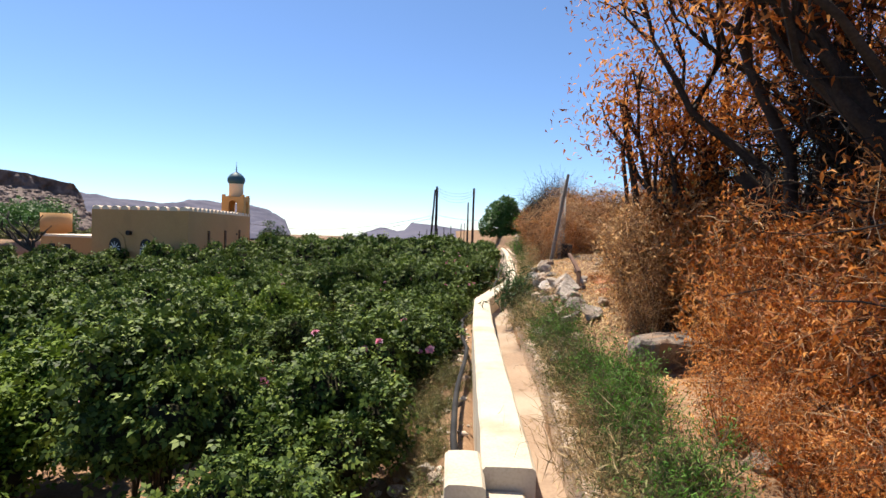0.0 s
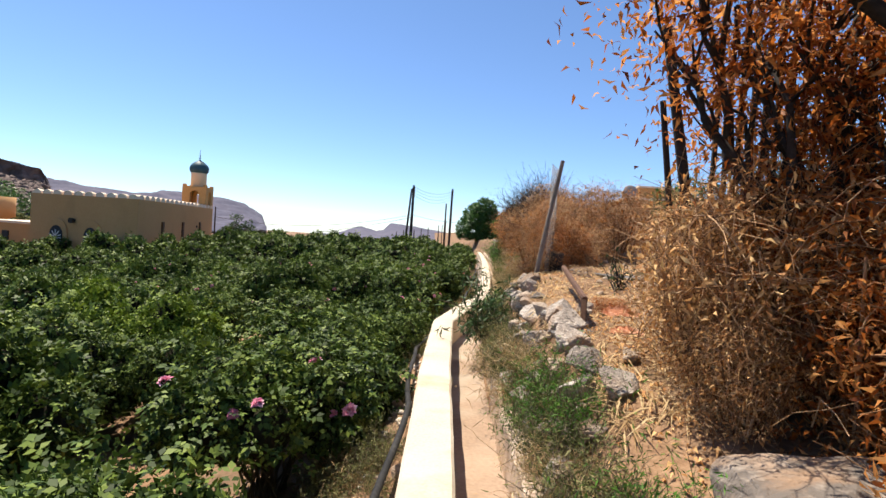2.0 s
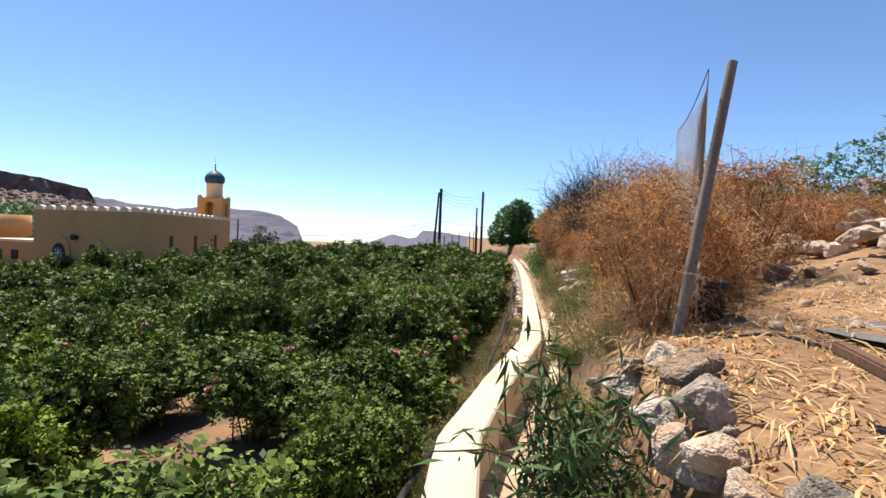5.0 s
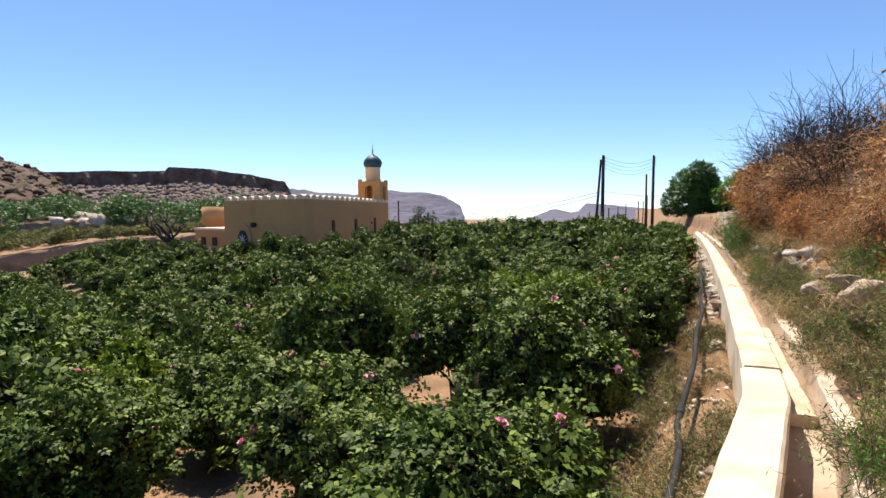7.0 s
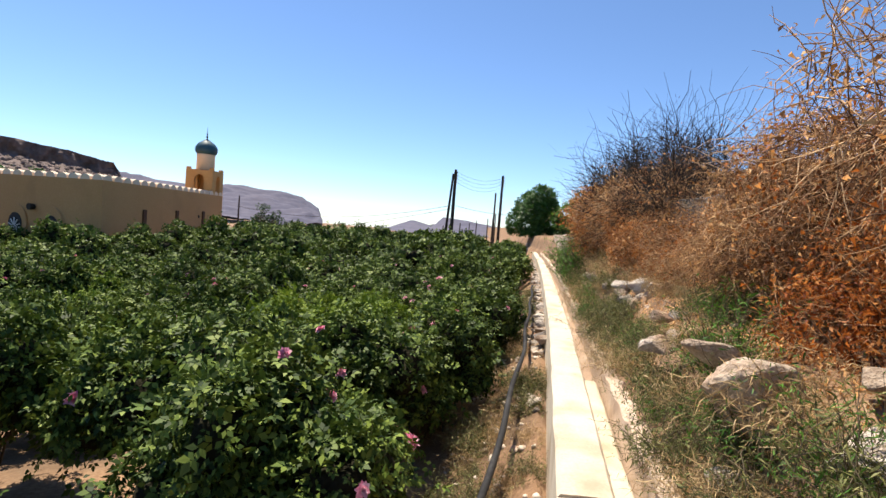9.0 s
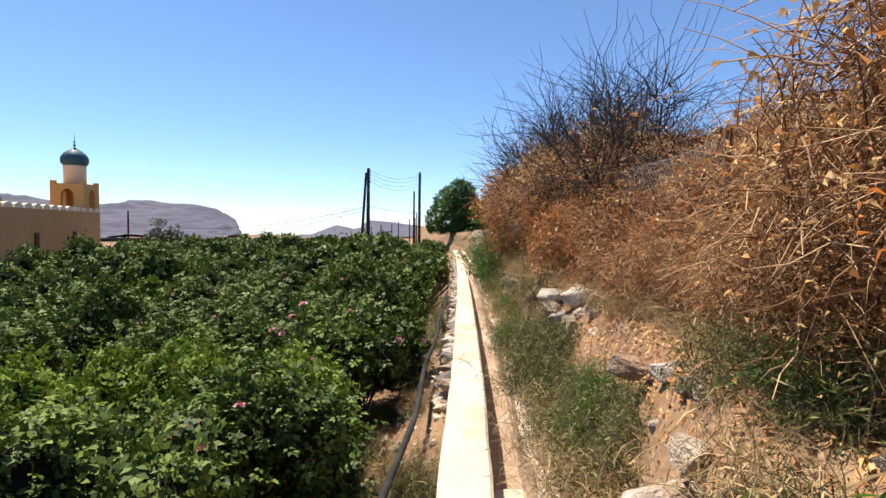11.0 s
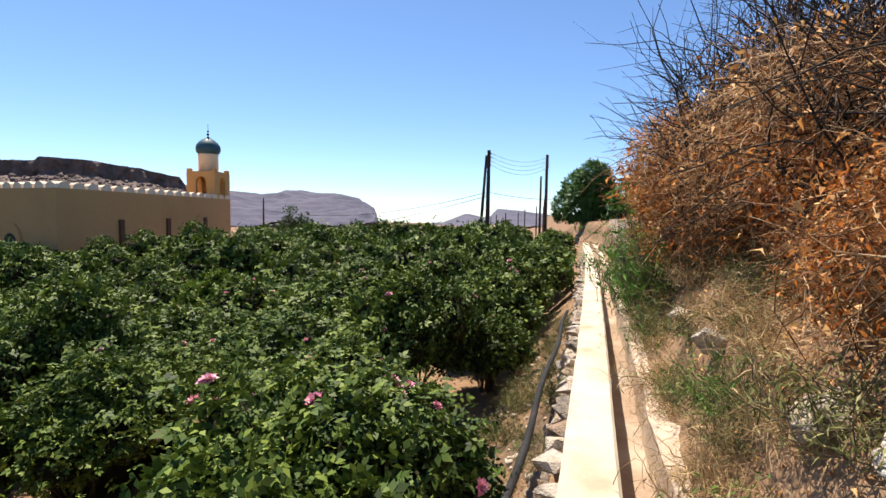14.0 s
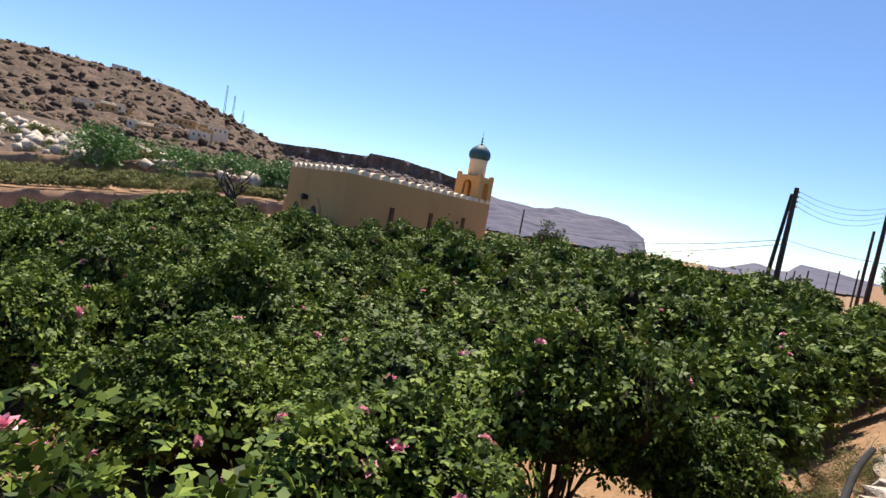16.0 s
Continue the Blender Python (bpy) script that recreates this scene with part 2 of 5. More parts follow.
SPRIG = template([leaflet(0.62, 0, 0, 0.42, 0.26), leaflet(0.55, 0.02, 0.95, 0.36, 0.22), leaflet(0.55, -0.02, -0.95, 0.36, 0.22), leaflet(0.22, 0.02, 1.1, 0.32, 0.2), leaflet(0.22, -0.02, -1.1, 0.32, 0.2)])
SPRIG_3 = template([leaflet(0.5, 0, 0, 0.55, 0.34), leaflet(0.3, 0, 1.0, 0.5, 0.3), leaflet(0.3, 0, -1.0, 0.5, 0.3)])
LEAF = template([leaflet(0, 0, 0, 1.0, 0.42)])
LONG_LEAF = template([leaflet(0, 0, 0, 1.0, 0.17)])
BLADE = template([leaflet(0, 0, 0, 1.0, 0.045, 0.3)])
CURL = template([leaflet(0, 0, 0, 1.0, 0.5, 0.5)])
WILLOW = template([leaflet(0, 0, 0, 1.0, 0.30, 0.35)])


def on_clumps(centres, radii, n, gen, low=-0.35):
    """Points on the outside of a heap of balls, with their outward directions."""
    which = gen.choice(len(centres), n, p=radii ** 2 / (radii ** 2).sum())
    d = unit(gen.normal(size=(n, 3)))
    d[:, 2] = np.where(d[:, 2] < low, -d[:, 2], d[:, 2])
    p = centres[which] + d * (radii[which] * gen.uniform(0.78, 1.06, n))[:, None]
    gap = np.linalg.norm(p[:, None] - centres[None], axis=2) - radii[None] * 0.72
    ok = gap.min(axis=1) > 0
    return p[ok], d[ok]


# ---- plan ----
WALL_Y = [-6.0, 2.8, 5.0, 7.5, 10.0, 11.5, 13.5, 14.2, 18.5, 23.0, 28.5, 36.0, 45.0, 60.0, 90.0]
WALL_X = [0.02, 0.26, 0.36, 0.48, 0.66, 1.06, 1.66, 1.78, 2.38, 2.93, 3.57, 4.35, 5.15, 5.4, 5.6]
BED_Y, BED_W = [-6, 2.7, 5, 9, 11.6, 14, 90], [0.53, 0.53, 0.66, 0.72, 0.61, 0.54, 0.54]


def wall_x(y):
    return np.interp(y, WALL_Y, WALL_X)


def bank_x(y):
    return wall_x(y) + np.interp(y, BED_Y, BED_W)


def bumps(x, y, size, seed=0.0):
    return noise.noise((x / size + seed, y / size - seed, seed * 0.37))


def ground_z(x, y):
    """Height of the ground."""
    d = wall_x(y) - x
    r = x - bank_x(y)
    if r > 0.1:
        r -= 0.5 * (min(r, 1.4) - 0.1) * float(np.interp(y, [16.0, 17.0, 19.8, 20.8], [0, 1, 1, 0]))
    if d > -0.02:
        z = np.interp(d, [-0.02, 0.05, 0.35, 0.9, 1.4], [-0.62, -0.5, -0.72, -1.22, -1.3])
        z -= min(max(d - 1.4, 0) * np.interp(y, [10, 25, 32, 38, 45], [0.12, 0.115, 0.085, 0.05, 0.02]), 4.2)
        if d > 46:
            z -= min((d - 46) * 0.12, 3)
        if d > 1.6:
            z += 0.05 * bumps(x, y, 1.3)
    elif r < 0.02:
        z = -0.62
    else:
        step = np.interp(y, [0, 4.3, 5.2, 6.5, 8.3, 9.5, 11, 14, 22, 30, 34, 60], [0.16, 0.20, 0.45, 0.60, 0.72, 0.78, 0.75, 0.70, 0.80, 0.75, 1.0, 1.0])
        z = np.interp(r, [0.02, 0.16, 0.26, 0.46, 0.62, 2.5, 6.0, 11.0, 40.0], [-0.06, -0.02, 0.06, step * 0.78, step, step + 0.15, step + 0.75, 2.9 + step * 0.3, 6.0])
        if r > 0.3:
            z += min(r - 0.3, 1) * (0.07 * bumps(x, y, 0.45, 3.0) + 0.07 * bumps(x, y, 1.6, 5.0))
    far = max(math.hypot(x, y) - 78, 0)
    if y > 62 and x < 60:
        z -= min((y - 62) * 0.06, 34) + min(far * 0.004, 8)
    return float(z)


def steps(*spans):
    out = []
    for a, b, n in spans:
        out += list(np.linspace(a, b, n, endpoint=False))
    return out + [spans[-1][1]]


xs = steps((-3500, -300, 8), (-300, -60, 16), (-60, -14, 30), (-14, -2, 34), (-2, 6.4, 92), (6.4, 20, 34), (20, 60, 16), (60, 400, 8), (400, 3500, 6))
ys = steps((-3500, -200, 6), (-200, -20, 8), (-20, -3, 10), (-3, 31, 250), (31, 75, 74), (75, 300, 30), (300, 3500, 14))
gx, gy = np.meshgrid(xs, ys, indexing="xy")
# the sheet follows the line of the channel near it
lean = np.where(np.abs(gx) < 60, (1 - np.clip((np.abs(gx) - 8) / 50, 0, 1)), 0) * wall_x(np.clip(gy, -6, 90))
gx = gx + lean
gv = np.array([(x, y, ground_z(x, y)) for x, y in zip(gx.ravel(), gy.ravel())])
nx, ny = len(xs), len(ys)
ii, jj = np.meshgrid(np.arange(ny - 1), np.arange(nx - 1), indexing="ij")
q = ii * nx + jj
gf = np.stack([q, q + 1, q + nx + 1, q + nx], -1).reshape(-1, 4)
tagged(part("ground", np_mesh("ground", gv, gf, EARTH, True), EARTH), "dry tan stony earth of the terraces", "ground", kind="structure")


def strip(name, ys_, left, right, top, bottom, mat, rough=0.006, seed=1.0):
    """A long masonry body that follows the channel, with worn rounded edges."""
    ring = 8
    v = []
    for y in ys_:
        x0, x1, z1, z0 = left(y), right(y), top(y), bottom(y)
        c = 0.018
        base = [(x0, z0), (x0, z1 - c), (x0 + c, z1), (x0 + (x1 - x0) * 0.33, z1 + 0.003), (x0 + (x1 - x0) * 0.67, z1 + 0.003), (x1 - c, z1), (x1, z1 - c), (x1, z0)]
        for k, (x, z) in enumerate(base):
            n1 = noise.noise((x * 7 + seed, y * 2.2, z * 7)) * rough
            n2 = noise.noise((x * 3, y * 6.0 + seed, z * 9)) * rough
            v.append((x + n1, y, z + (n2 if 0 < k < 7 else 0)))
    n = len(ys_)
    f = [(i * ring + k, i * ring + k + 1, (i + 1) * ring + k + 1, (i + 1) * ring + k) for i in range(n - 1) for k in range(ring - 1)]
    bm = bmesh.new()
    vs = [bm.verts.new(p) for p in v]
    for a in f:
        bm.faces.new([vs[i] for i in reversed(a)])
    bm.faces.new([vs[k] for k in range(ring)])
    bm.faces.new([vs[(n - 1) * ring + k] for k in reversed(range(ring))])
    bmesh.ops.recalc_face_normals(bm, faces=bm.faces)
    return part(name, bm, mat)


def ladder(a, b, step):
    return list(np.arange(a, b, step)) + [b]


tagged(strip("wall_channel_1", ladder(2.78, 14.16, 0.12), lambda y: wall_x(y), lambda y: wall_x(y) + 0.30, lambda y: 0.0, lambda y: -0.66, PLASTER, 0.008), "cream plastered side wall of the irrigation channel", "wall", kind="structure")
tagged(strip("wall_channel_2", ladder(14.17, 45.0, 0.14), lambda y: wall_x(y) + 0.015, lambda y: wall_x(y) + 0.305, lambda y: 0.012, lambda y: -0.66, PLASTER, 0.008, 4.0), "cream plastered side wall of the irrigation channel", "wall", kind="structure")
tagged(strip("wall_channel_3", ladder(-6.0, 2.76, 0.12), lambda y: wall_x(y) - 0.12, lambda y: wall_x(y) + 0.24, lambda y: -0.13, lambda y: -0.66, PLASTER, 0.012, 9.0), "low cream plastered start of the channel wall", "wall", kind="structure")
tagged(strip("wall_channel_4", [2.6, 2.75, 2.9, 3.02], lambda y: 0.05, lambda y: 0.265, lambda y: -0.02, lambda y: -0.66, PLASTER, 0.01, 6.0), "cream plastered stub beside the channel wall", "wall", kind="structure")
tagged(strip("wall_bank", ladder(-6.0, 45.0, 0.12), lambda y: bank_x(y), lambda y: bank_x(y) + 0.24, lambda y: -0.03 + 0.03 * noise.noise((y * 0.7, 1, 1)), lambda y: -0.66, BANK, 0.03, 2.0), "worn pinkish mortar bank of the irrigation channel", "wall", kind="structure")
bed_v, bed_f = [], []
bed_ys = ladder(-6.0, 46.0, 0.15)
for y in bed_ys:
    for k in range(6):
        u = k / 5
        x = (wall_x(y) + 0.2) * (1 - u) + (bank_x(y) + 0.05) * u
        bed_v.append((x, y, -0.37 + 0.018 * noise.noise((x * 4, y * 2, 0)) + (0.03 * max(0, u - 0.7) / 0.3)))
for i in range(len(bed_ys) - 1):
    for k in range(5):
        a = i * 6 + k
        bed_f.append((a, a + 1, a + 7, a + 6))
tagged(part("floor_channel", np_mesh("floor_channel", bed_v, bed_f, SILT, True), SILT), "brown silted bed of the irrigation channel", "channel floor", kind="structure")
tagged(strip("floor_slab", ladder(13.9, 17.2, 0.15), lambda y: wall_x(y) + 0.32, lambda y: bank_x(y) - 0.015, lambda y: -0.27, lambda y: -0.5, PLASTER, 0.012, 12.0), "cream mortar slab laid in the channel bed", "channel floor", kind="structure")


# ---- mountains and hillside ----
def relief(name, az, crest, foot, near, far, mat, label, rows=26, cols=90, amp=3.0, grain=14.0, cliff=0.0, centre=(2.3, 19.5), seed=0.0):
    """A slope of rock round centre: crest and foot are elevations in degrees along az (degrees right of +y)."""
    v = []
    for j in range(cols + 1):
        a = az[0] + (az[-1] - az[0]) * j / cols
        top, bottom = np.interp(a, az, crest), np.interp(a, az, foot)
        for i in range(rows + 1):
            u = i / rows
            d = near + (far - near) * (u if not cliff else min(u / (1 - cliff), 1.0))
            if cliff and u > 1 - cliff:
                d += far * 0.012 * noise.fractal((a * 1.3, u * 3.0, seed), 0.9, 2.0, 4)
            e = bottom + (top - bottom) * u
            x, y = centre[0] + d * math.sin(radians(a)), centre[1] + d * math.cos(radians(a))
            bump = noise.fractal((x / grain + seed, y / grain, seed), 0.8, 2.1, 6)
            step = math.sin((e * 3.1 + 0.8 * noise.noise((a * 0.2, seed, 1))) * 2 * math.pi) * 0.3
            z = 1.3 + d * math.tan(radians(e)) + amp * (bump + step) * (1.0 if u < 0.93 else 0.35)
            v.append((x, y, z))
    n = rows + 1
    f = [(j * n + i, (j + 1) * n + i, (j + 1) * n + i + 1, j * n + i + 1) for j in range(cols) for i in range(rows)]
    ob = part(name, np_mesh(name, v, f, mat, False), mat)
    tagged(ob, label, "mountain", kind="structure")
    return np.array(v)


hill_v = relief("backdrop_hill", [-128, -110, -96, -87, -82, -76, -72, -67, -63, -61, -58, -55], [6, 9, 10.2, 9.0, 7.3, 7.3, 7.3, 6.6, 5.3, 4.5, 3.5, 0.5],
                [-0.8, -0.8, -0.6, 0.0, 0.0, -0.8, -0.8, -0.6, -0.6, -0.7, -0.8, -0.8], 150, 430, HILL, "steep brown rocky hillside above the village", 70, 260, 2.6, 16.0, seed=1.0)
mesa_v = relief("backdrop_mesa", [-64, -58, -53, -48.2, -47.8, -44, -41, -38.5, -36.8, -36.2, -35.5], [3.4, 3.7, 4.0, 4.2, 4.6, 4.5, 4.1, 3.7, 3.35, 2.35, -0.6],
                [-0.9] * 11, 420, 720, MESA, "flat-topped mesa with a dark cliff and boulder slope", 56, 220, 2.4, 26.0, 0.27, (1.5, 14.0), seed=5.0)
# the next two slopes carry the haze in their base colour
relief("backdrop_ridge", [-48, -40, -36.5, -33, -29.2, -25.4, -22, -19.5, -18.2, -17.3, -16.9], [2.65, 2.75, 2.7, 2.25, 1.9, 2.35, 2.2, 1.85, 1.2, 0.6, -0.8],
       [-1.0] * 11, 1900, 2600, HAZE_ROCK, "tableland far across the valley, tinted blue-grey as haze", 34, 120, 22.0, 260.0, 0.0, (1.5, 14.0), seed=9.0)
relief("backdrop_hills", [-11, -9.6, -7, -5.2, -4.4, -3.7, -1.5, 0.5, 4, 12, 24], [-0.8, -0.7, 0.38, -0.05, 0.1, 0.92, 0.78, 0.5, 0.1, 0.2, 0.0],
       [-1.0] * 11, 2000, 2500, HAZE_ROCK, "small hills far across the valley, tinted blue-grey as haze", 18, 90, 9.0, 200.0, 0.0, (1.5, 14.0), seed=13.0)


def scatter_far(name, base, n, size, mat, label, category, seed, leafy=False):
    """Boulders or low bushes strewn over a far slope."""
    g = np.random.default_rng(seed)
    p = base[g.integers(0, len(base), n)] + g.normal(size=(n, 3)) * np.array([1.5, 1.5, 0.2])
    if leafy:
        tv, tf = SPRIG_3
        p = np.repeat(p, 9, axis=0) + g.normal(size=(n * 9, 3)) * size * 0.5
        v, f = stamp(tv, tf, p, unit(g.normal(size=p.shape)), unit(g.normal(size=p.shape) + np.array([0, 0, 1.0])), size * g.uniform(0.6, 1.3, len(p)))
    else:
        tv = np.array([(1, 0, 0), (0, 1, 0), (-1, 0, 0), (0, -1, 0), (0, 0, 0.8), (0, 0, -0.8)])
        tf = np.array([(0, 1, 4), (1, 2, 4), (2, 3, 4), (3, 0, 4), (1, 0, 5), (2, 1, 5), (3, 2, 5), (0, 3, 5)])
        v, f = stamp(tv, tf, p, unit(g.normal(size=(n, 3)) * np.array([1, 1, 0.3])), unit(g.normal(size=(n, 3)) * 0.5 + np.array([0, 0, 1.0])), size * g.uniform(0.4, 1.7, n) ** 1.5)
    return tagged(part(name, np_mesh(name, v, f, mat), None), label, category, kind="stuff")


scatter_far("hill_boulders", hill_v, 5200, 1.5, HILL, "brown boulders strewn over the hillside", "boulders", 1)
scatter_far("hill_bushes", hill_v, 650, 1.5, HERB, "dark thorn bushes dotted over the hillside", "bushes", 2, True)
mesa_low = mesa_v.reshape(221, 57, 3)[:, :40].reshape(-1, 3)
scatter_far("mesa_boulders", mesa_low, 3200, 2.6, MESA, "boulders on the slope below the cliff", "boulders", 3)
scatter_far("mesa_bushes", mesa_low, 350, 2.0, OLEANDER, "dark bushes on the slope below the cliff", "bushes", 4, True)


# ---- roses ----
BALL = bmesh.new()
bmesh.ops.create_icosphere(BALL, subdivisions=2, radius=1.0)
BALL_V = np.array([v.co[:] for v in BALL.verts])
BALL_F = np.array([[v.index for v in f.verts] for f in BALL.faces])
BALL.free()


def rose_mesh(seed, sprigs, kind, size, radius=1.0, height=1.6):
    gen = np.random.default_rng(seed)
    n = 24
    ang = gen.uniform(0, 2 * math.pi, n)
    rad = radius * np.sqrt(gen.uniform(0.0, 0.56, n))
    c = np.stack([rad * np.cos(ang), rad * np.sin(ang), height * (0.80 - 0.42 * (rad / radius) ** 2) * gen.uniform(0.62, 1.12, n)], 1)
    r = gen.uniform(0.17, 0.36, n) * radius
    p, d = on_clumps(c, r, sprigs * 2, gen, -0.7)
    keep = p[:, 2] > 0.2
    p, d = p[keep][:sprigs], d[keep][:sprigs]
    k = len(p)
    jump = gen.random(k) < 0.13
    p = p + d * (gen.uniform(0.04, 0.24, k) * jump)[:, None]
    fwd = unit(d * 0.6 + gen.normal(size=(k, 3)) * 0.55 + np.array([0, 0, -0.22]))
    up = unit(d * 0.7 + np.array([0, 0, 0.55]) + gen.normal(size=(k, 3)) * 0.5)
    s = size * gen.uniform(0.6, 1.3, k)
    v, f = stamp(*kind, p - fwd * (s * 0.4)[:, None], fwd, up, s)
    top_p, top_d = on_clumps(c, r * 1.06, 900, gen, 0.1)
    ok = (top_d[:, 2] > 0.1) & (top_p[:, 2] > height * 0.4)
    return v, f, top_p[ok], top_d[ok], c, r


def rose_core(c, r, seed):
    """Balls added inside a bush, coloured near-black to stand for its inner shade."""
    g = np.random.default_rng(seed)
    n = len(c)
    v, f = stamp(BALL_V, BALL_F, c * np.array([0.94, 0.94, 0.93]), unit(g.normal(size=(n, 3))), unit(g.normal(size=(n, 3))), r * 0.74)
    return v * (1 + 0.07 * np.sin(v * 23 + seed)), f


def rose_stems(seed, c, gen):
    pieces = []
    for q_ in c:
        b = gen.normal(size=2) * 0.09
        mid = np.array([b[0] + (q_[0] - b[0]) * 0.35, b[1] + (q_[1] - b[1]) * 0.35, q_[2] * 0.55])
        pieces.append(tube([(b[0], b[1], -0.05), mid, q_], [0.016, 0.012, 0.006], 4))
    return join(pieces)


def bloom_mesh(seed):
    gen = np.random.default_rng(seed)
    n = 34
    t = np.linspace(0.05, 1, n)
    ang = np.arange(n) * 2.4
    d = np.stack([np.cos(ang) * t, np.sin(ang) * t, 1.15 - t], 1)
    v, f = stamp(*template([leaflet(0, 0, 0, 1.0, 0.95, 0.18)]), np.zeros((n, 3)) + d * 0.006, unit(d), unit(np.stack([-np.cos(ang), -np.sin(ang), 1.2 + 0 * ang], 1)), 0.038 * gen.uniform(0.75, 1.1, n) * (0.6 + 0.4 * t))
    return np_mesh("rose", v, f, PETAL)


BLOOMS = [bloom_mesh(s) for s in (1, 2, 3)]
ROSE_NEAR, ROSE_MID, ROSE_STEMS, ROSE_TOPS, ROSE_CORE = [], [], [], [], []
for s in range(7):
    v, f, tp_, td_, c, r = rose_mesh(100 + s, 4600, SPRIG, 0.145)
    ROSE_NEAR.append(np_mesh("foliage", v, f, YOUNG_LEAF if s > 4 else ROSE_LEAF))
    ROSE_TOPS.append((tp_, td_))
    ROSE_STEMS.append(np_mesh("stems", *rose_stems(s, c, np.random.default_rng(s)), STEM))
    ROSE_CORE.append(np_mesh("inner_growth", *rose_core(c, r, s), INNER_SHADE))
    v, f, *_ = rose_mesh(100 + s, 2500, SPRIG_3, 0.165)
    ROSE_MID.append(np_mesh("foliage", v, f, YOUNG_LEAF if s > 5 else ROSE_LEAF))


def rose_bush(x, y, size, turn, variant, near, blooms, gen):
    z = ground_z(x, y)
    m = pose(x, y, z - 0.03, gen.uniform(-4, 4), gen.uniform(-4, 4), turn) @ Matrix.Diagonal((size, size, size * gen.uniform(0.84, 1.2), 1))
    e = thing("rose_bush", m, "dense dark green rose bush with pink blooms" if blooms else "dense dark green rose bush on the terrace", "rose bush", "rose bushes of the terrace")
    part("foliage", ROSE_NEAR[variant] if near else ROSE_MID[variant], None, e)
    # added dark balls, so the gaps between the leaves look shaded
    part("inner_growth", ROSE_CORE[variant], None, e, "near-black balls added as the shade inside the bush")["kind"] = "stuff"
    if near:
        part("stemwork", ROSE_STEMS[variant], None, e)["kind"] = "stuff"
    tops, outs = ROSE_TOPS[variant]
    for _ in range(blooms):
        k = gen.integers(len(tops))
        d = unit(outs[k] + np.array([0.15, -0.25, 0.5]))
        p = tops[k] + outs[k] * 0.05
        b = part("rose", BLOOMS[gen.integers(3)], None, e, "pink double rose bloom")
        b.matrix_local = Matrix.Translation(p) @ Vector(d).to_track_quat("Z", "Y").to_matrix().to_4x4() @ Matrix.Diagonal((*([gen.uniform(1.1, 1.75)] * 3), 1))


# mosque ground plan, used to keep bushes out of it
MQ_L, MQ_C, MQ_R = Vector((-28.6, 41.3, 0)), Vector((-19.5, 38.85, 0)), Vector((-21.2, 55.6, 0))


def in_mosque(x, y):
    return x < -18.2 + (y - 38) * 0.02 and y > 38.2 + (-19 - x) * 0.2 and x > -44 and y < 66


gen = np.random.default_rng(21)
far_v, far_f, far_n = [], [], 0
BLOOMING = ((-0.05, 14.9, 6), (-1.9, 13.5, 5), (-0.2, 12.6, 4), (0.55, 19.25, 3), (1.35, 20.95, 14), (0.95, 24.9, 8), (-1.2, 18.6, 3), (0.75, 22.9, 30), (-3.6, 21.4, 12), (0.1, 17.0, 9), (-1.3, 25.0, 9), (-0.9, 7.2, 8), (-2.6, 4.6, 6), (-1.9, 22.6, 6), (-5.2, 23.0, 8))
FAR_BUSH, FAR_CORE = [], []
for s in range(5):
    v, f, _, _, c, r = rose_mesh(300 + s, 700, SPRIG_3, 0.25)
    FAR_BUSH.append((v, f))
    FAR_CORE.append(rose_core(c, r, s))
core_v, core_f, core_n = [], [], 0
count = 0
row = 0
y = -2.6
while y < 60:
    d = float(np.interp(y, [4.5, 6.5, 14.5, 16.5], [1.5, 1.12, 1.15, 1.5]))
    pitch = 1.88 if y < 30 else 2.1
    while d < 46:
        xx = float(wall_x(y)) - d - (0.9 if row % 2 and d > 2 else 0) + gen.uniform(-0.28, 0.28)
        yy = y + gen.uniform(-0.28, 0.28)
        lane = abs(((yy - 0.5 * d) % 9.5) - 4.7) < 0.45 and d > 4
        dist = min(math.hypot(xx - 0.7, max(0, yy - 20.5, -yy)), 99)
        beside = min(math.hypot(xx - a_, yy - b_) for a_, b_, _ in BLOOMING) < 1.15
        if not beside and not in_mosque(xx, yy) and not lane and not (d > 30 and yy < 12) and not (d < 3.1 and 19.6 < yy < 20.6):
            size = gen.choice([0.74, 0.9, 1.02, 1.16], p=[0.14, 0.24, 0.34, 0.28]) * gen.uniform(0.94, 1.06) * (1.0 if yy < 30 else 1.18)
            if d < 2.6:
                size *= 0.93
            if dist < 6.2:
                rose_bush(xx, yy, size, gen.uniform(0, 360), int(gen.integers(7)), True, int(gen.choice([0, 2, 4, 9], p=[0.25, 0.3, 0.25, 0.2])), gen)
                count += 1
            elif dist < 13 and yy < 36 and count < 290:
                rose_bush(xx, yy, size, gen.uniform(0, 360), int(gen.integers(7)), False, int(gen.choice([0, 2, 5], p=[0.4, 0.35, 0.25])), gen)
                count += 1
            else:
                which = int(gen.integers(5))
                v, f = FAR_BUSH[which]
                a = gen.uniform(0, 6.28)
                turn_ = np.array([[math.cos(a), math.sin(a), 0], [-math.sin(a), math.cos(a), 0], [0, 0, gen.uniform(0.8, 1.2)]]) * size
                at_ = np.array([xx, yy, ground_z(xx, yy) - 0.05])
                w = v @ turn_ + at_
                far_v.append(w)
                far_f.append(f + far_n)
                far_n += len(w)
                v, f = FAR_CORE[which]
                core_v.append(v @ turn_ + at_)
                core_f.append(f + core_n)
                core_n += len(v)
        d += pitch * gen.uniform(0.92, 1.08)
    y += pitch
    row += 1
